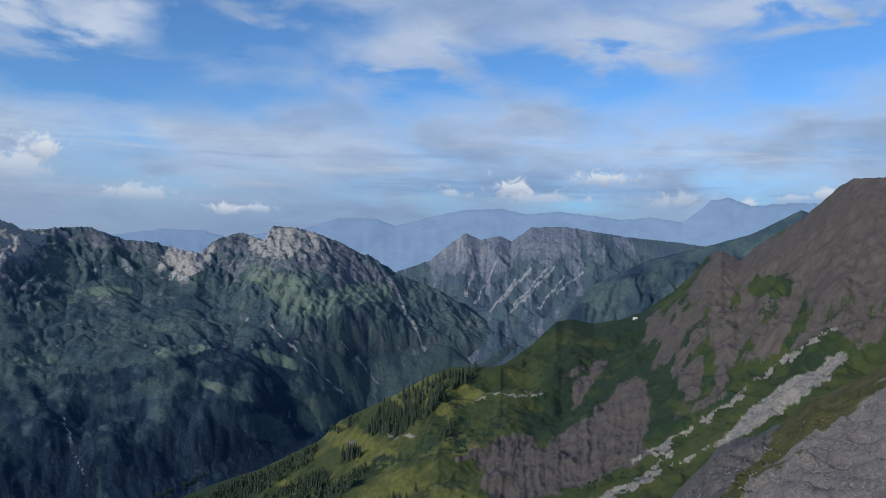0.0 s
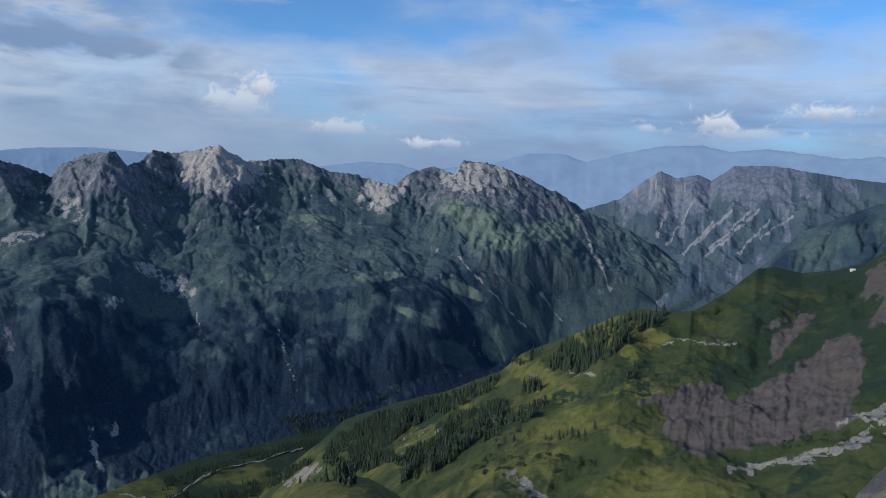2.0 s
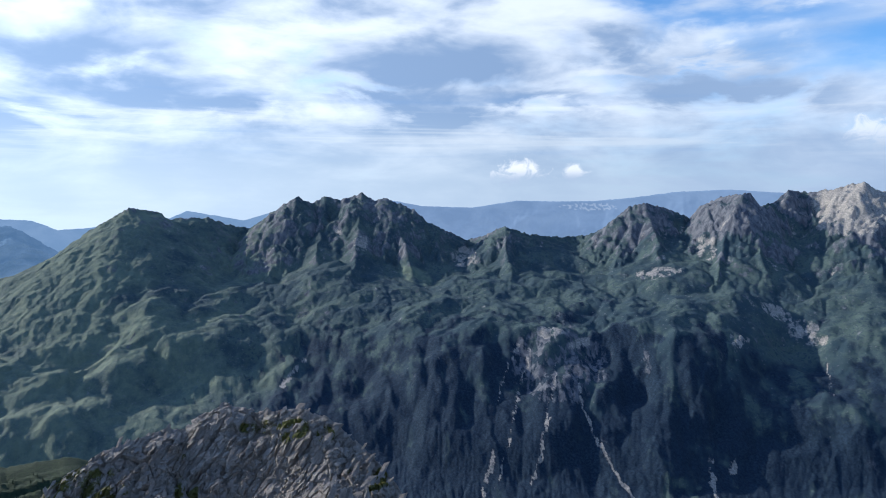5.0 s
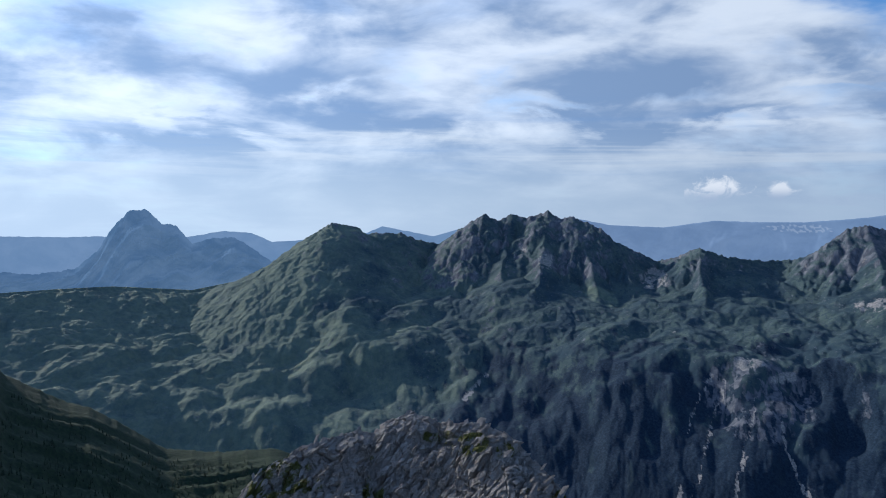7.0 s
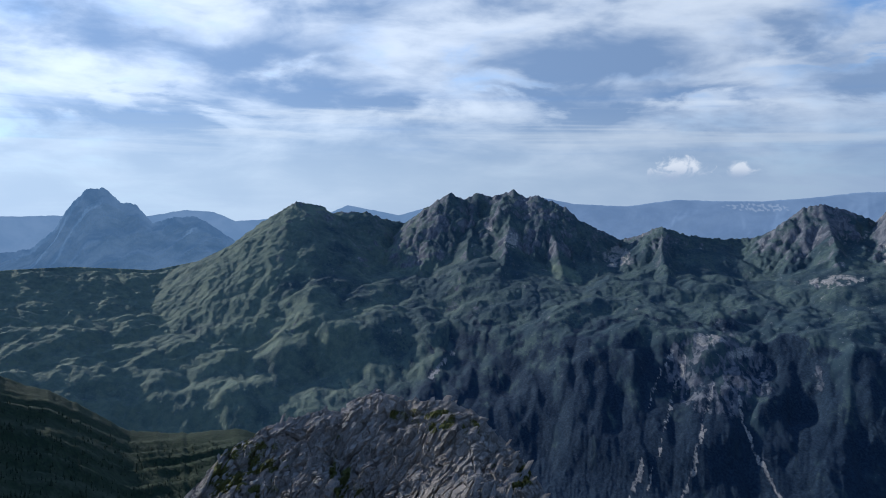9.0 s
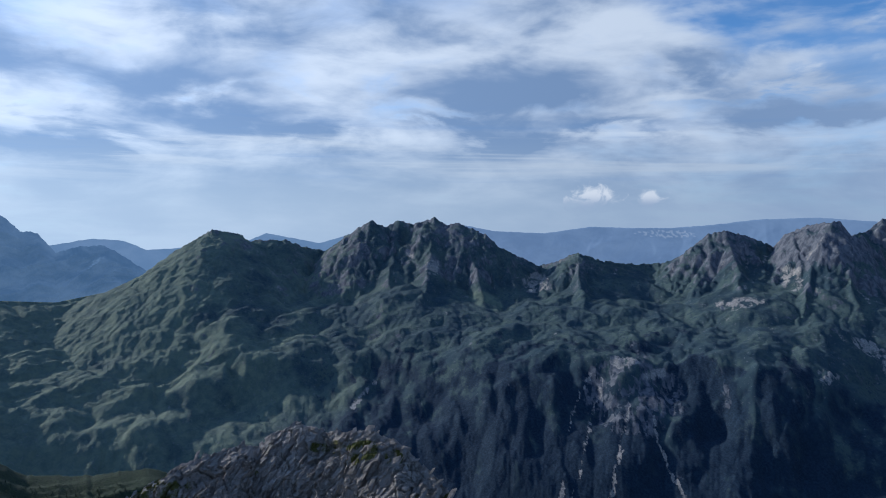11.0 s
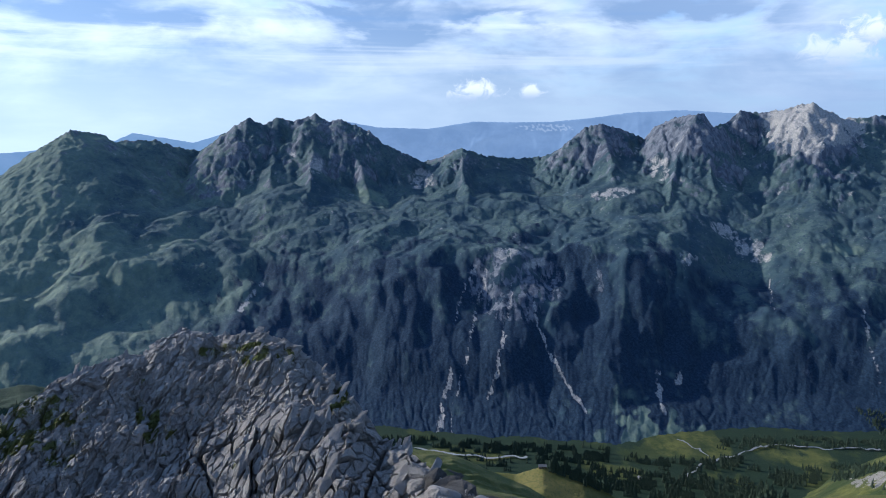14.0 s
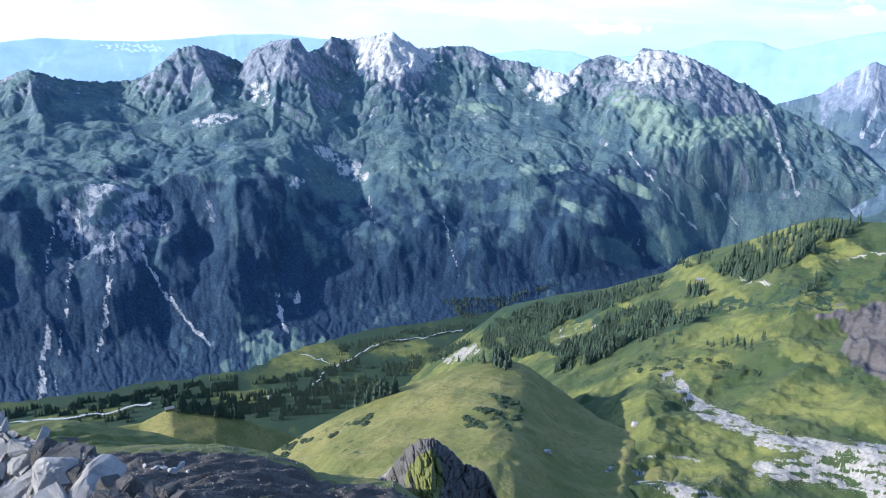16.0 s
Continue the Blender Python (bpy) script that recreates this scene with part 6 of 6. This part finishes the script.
def chip(seed, count=13, flat=0.7, boxy=1.0):
    """Angular broken stone, 1 across; a low boxy makes it squarer."""
    rnd = random.Random(seed)
    bm = bmesh.new()
    for _ in range(count):
        v = Vector((rnd.gauss(0, 1), rnd.gauss(0, 1), rnd.gauss(0, 1))).normalized()
        v = Vector([math.copysign(abs(q) ** boxy, q) for q in v]) * rnd.uniform(0.42, 0.56)
        bm.verts.new((v.x, v.y * rnd.uniform(0.6, 0.9), v.z * flat))
    bmesh.ops.convex_hull(bm, input=bm.verts[:])
    drop = [v for v in bm.verts if not v.link_faces]
    bmesh.ops.delete(bm, geom=drop, context="VERTS")
    bmesh.ops.recalc_face_normals(bm, faces=bm.faces[:])
    return bm


def stones():
    rnd = random.Random(21)
    kinds = []
    for s in range(8):
        me = bpy.data.meshes.new("boulder")
        bm = chip(s + 40, 24, rnd.uniform(0.65, 0.95), 0.42)
        bmesh.ops.bevel(bm, geom=bm.edges[:], offset=0.02, segments=1, affect="EDGES")
        bmesh.ops.subdivide_edges(bm, edges=bm.edges[:], cuts=2, use_grid_fill=True)
        bmesh.ops.triangulate(bm, faces=bm.faces[:])
        for v in bm.verts:
            v.co += v.co.normalized() * (0.07 * noise.noise(v.co * 3.3 + Vector((s * 7.0, 0, 0))) + 0.03 * noise.noise(v.co * 9.0) - 0.04 * max(0.0, 1 - abs(noise.noise(v.co * 4.0 + Vector((0, s * 5.0, 0)))) * 9))
        bm.to_mesh(me)
        bm.free()
        me.materials.append(LIMESTONE)
        kinds.append(me)
    # copies with shade painted in, for the rib's shadowed right side
    shaded_kinds = []
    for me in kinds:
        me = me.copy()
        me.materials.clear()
        me.materials.append(SHADED_ROCK)
        shaded_kinds.append(me)
    # the broken rib at the foot of the outcrop
    rib = [(47.0, -37.5, 0.9), (48.6, -36.6, 0.8), (50.0, -36.0, 1.0), (51.2, -35.2, 1.1), (52.6, -34.6, 0.9), (54.0, -34.6, 1.2), (55.6, -33.6, 1.3), (57.0, -33.1, 1.1), (58.4, -31.4, 1.2), (59.2, -30.9, 1.5), (60.4, -30.4, 1.1), (61.4, -29.6, 0.9), (62.6, -29.0, 0.8), (56.4, -35.4, 1.5), (58.0, -36.0, 1.7), (60.0, -36.8, 1.3), (62.2, -36.2, 1.2), (63.8, -35.6, 0.8), (54.6, -36.2, 1.1), (52.6, -36.6, 0.8), (64.6, -28.2, 0.7), (66.0, -27.6, 0.8), (68.0, -25.4, 0.6), (71.6, -21.8, 0.7), (63.0, -31.4, 1.9), (62.6, -29.8, 1.0), (59.6, -31.8, 1.8), (58.0, -32.8, 1.5), (61.2, -33.6, 1.3), (57.0, -34.2, 1.2), (60.4, -33.0, 1.2)]
    for a, e, size in rib:
        r = sight(a, e, 5.0)
        if r is None:
            continue
        ob = new("boulder", (kinds if a > 61.5 or rnd.random() < 0.12 else shaded_kinds)[rnd.randrange(8)])
        ob.matrix_basis = Matrix.LocRotScale(spot(a, r) - Vector((0, 0, 0.12 * size)), Euler((rnd.uniform(-0.6, 0.6), rnd.uniform(-0.6, 0.6), rnd.uniform(0, 6.28))), (size * rnd.uniform(0.8, 1.3), size, size * rnd.uniform(0.8, 1.25)))
        tagged(ob, "angular grey limestone boulder on the outcrop", "boulder", "boulders on the outcrop")
    # joint-bounded slabs standing proud of the face
    slabs = []
    for k in range(6):
        bm = chip(k + 90, 12, 0.34)
        for v in bm.verts:
            v.co.x *= 1.9
        bmesh.ops.bevel(bm, geom=bm.edges[:], offset=0.012, segments=1, affect="EDGES")
        me = bpy.data.meshes.new("slab")
        bm.to_mesh(me)
        bm.free()
        me.materials.append(LIMESTONE)
        slabs.append(me)
    for _ in range(240):
        a, e = rnd.uniform(56, 98), rnd.uniform(-37, -17.5)
        r = sight(a, e, 5.0)
        if r is None or r > 36:
            continue
        size = rnd.uniform(0.35, 0.95)
        p = spot(a, r)
        # the face leans towards the summit; slabs follow its joints
        out = (-way(a, 0.0) * 0.70 + Vector((0, 0, 0.70)) + Vector((rnd.uniform(-0.14, 0.14), rnd.uniform(-0.14, 0.14), 0))).normalized()
        up_face = (way(a, 0.0) * 0.70 + Vector((0, 0, 0.70)))
        side = way(a - 90.0, 0.0)
        along = (up_face * 0.86 + side * rnd.uniform(0.3, 0.75))
        along = (along - out * along.dot(out)).normalized()
        basis = Matrix((along, out.cross(along), out)).transposed().to_4x4()
        ob = new("slab", slabs[rnd.randrange(6)])
        ob.matrix_basis = Matrix.Translation(p - out * 0.10 * size) @ basis @ Matrix.Diagonal((size, size * rnd.uniform(0.6, 1.0), size * rnd.uniform(0.5, 0.8), 1))
        ob.parent = OUTCROP
    for a, e, size in ((53.2, -32.4, 1.6), (52.5, -32.6, 1.4), (51.8, -32.8, 1.5), (51.2, -32.7, 1.9), (57.2, -31.2, 1.4), (50.6, -33.1, 1.0), (54.0, -32.2, 1.0)):
        r = sight(a, e, 40.0)
        if r is not None:
            ob = new("boulder", kinds[rnd.randrange(8)])
            ob.matrix_basis = Matrix.LocRotScale(spot(a, r), Euler((0.2, rnd.uniform(-0.4, 0.4), rnd.uniform(0, 6.28))), (size, size * 0.8, size * 0.7))
            tagged(ob, "pale boulder lying on the grey scree", "boulder", "boulders on the scree")
    for a, e, size in ((10.4, -28.8, 9.0), (17.9, -31.9, 6.0)):
        r = sight(a, e, 200.0)
        ob = new("boulder", kinds[int(size) % 8])
        ob.matrix_basis = Matrix.LocRotScale(spot(a, r), Euler((0.1, 0.1, 0.6)), (size, size * 0.7, size * 0.55))
        tagged(ob, "large pale boulder lying on the green meadow", "boulder", "boulders on the meadow")
    # loose stones, too many to count
    forms = []
    for s in range(4):
        bm = chip(s + 70, 9, 0.7)
        bm.verts.index_update()
        forms.append(([tuple(v.co) for v in bm.verts], [tuple(v.index for v in f.verts) for f in bm.faces]))
        bm.free()

    def strew(name, places, mat, label):
        verts, faces = [], []
        for a, r, size in places:
            p = spot(a, r)
            turn = Euler((rnd.uniform(-0.5, 0.5), rnd.uniform(-0.5, 0.5), rnd.uniform(0, 6.28))).to_matrix()
            fv, ff = forms[rnd.randrange(4)]
            base = len(verts)
            for q in fv:
                w = p + turn @ (Vector(q) * size)
                verts.append((w.x, w.y, w.z + 0.1 * size))
            faces += [tuple(base + i for i in f) for f in ff]
        tagged(new(name, mesh_of(name, verts, faces, mat)), label, "stones", "", "stuff")

    def scree_size(k):
        return k * (0.5 + rnd.random() ** 4 * 3.0)
    strew("scree_stones", [(rnd.uniform(-40, -18), rnd.uniform(14, 100), scree_size(0.16)) for _ in range(5000)], STONE, "loose pale stones strewn over the scree slope")
    strew("scree_stones", [(rnd.uniform(28, 60), rnd.uniform(26, 118), scree_size(0.17)) for _ in range(6000)], DARK_STONE, "loose grey stones strewn over the dark scree")
    # broken plates on the outcrop, lying along its joints
    verts, faces = [], []
    for _ in range(3400):
        a, r = rnd.triangular(62, 108, 92), rnd.uniform(16, 34)
        z = height_at(a, r)
        if not -0.9 < z / r < -0.28:
            continue
        size = 0.10 + 0.40 * rnd.random() ** 3
        out = (-way(a, 0.0) * 0.6 + Vector((rnd.uniform(-0.3, 0.3), rnd.uniform(-0.3, 0.3), 0.8))).normalized()
        along = way(a, 0.0) * 0.6 + Vector((0, 0, 0.6)) + way(a - 90.0, 0.0) * rnd.uniform(0.1, 0.9)
        along = (along - out * along.dot(out)).normalized()
        cross = out.cross(along)
        p = Vector((*(way(a, 0.0) * r).xy, z))
        fv, ff = forms[rnd.randrange(4)]
        base = len(verts)
        flat = rnd.uniform(0.4, 0.8)
        for q in fv:
            verts.append(tuple(p + (along * (q[0] * 1.7) + cross * q[1] + out * (q[2] * flat)) * size))
        faces += [tuple(base + k for k in f) for f in ff]
    tagged(new("rubble", mesh_of("rubble", verts, faces, LIMESTONE)), "small broken limestone plates lying on the outcrop", "stones", "", "stuff")
    bed = []
    for poly, count in (([(7.0, -25.2), (3.0, -26.2), (-3.0, -26.7), (-8.0, -26.0), (-8.0, -27.3), (-2.0, -28.0), (4.0, -27.2)], 700), ([(9.5, -32.3), (0.0, -29.8), (-9.0, -27.9), (-9.0, -28.8), (0.0, -30.9), (8.0, -33.2)], 700), ([(8.2, -24.6), (6.6, -25.2), (7.4, -25.6), (9.0, -25.2)], 120), ([(-31.5, -6.5), (-26.5, -10.8), (-24.0, -13.3), (-24.8, -13.6), (-28.0, -11.0), (-31.5, -7.6)], 400)):
        bed += [(a, r, rnd.uniform(0.3, 1.1)) for a, r in scatter(poly, count, rnd, 200.0)]
    strew("stream_stones", bed, STONE, "pale stones along the dry stream bed")


stones()
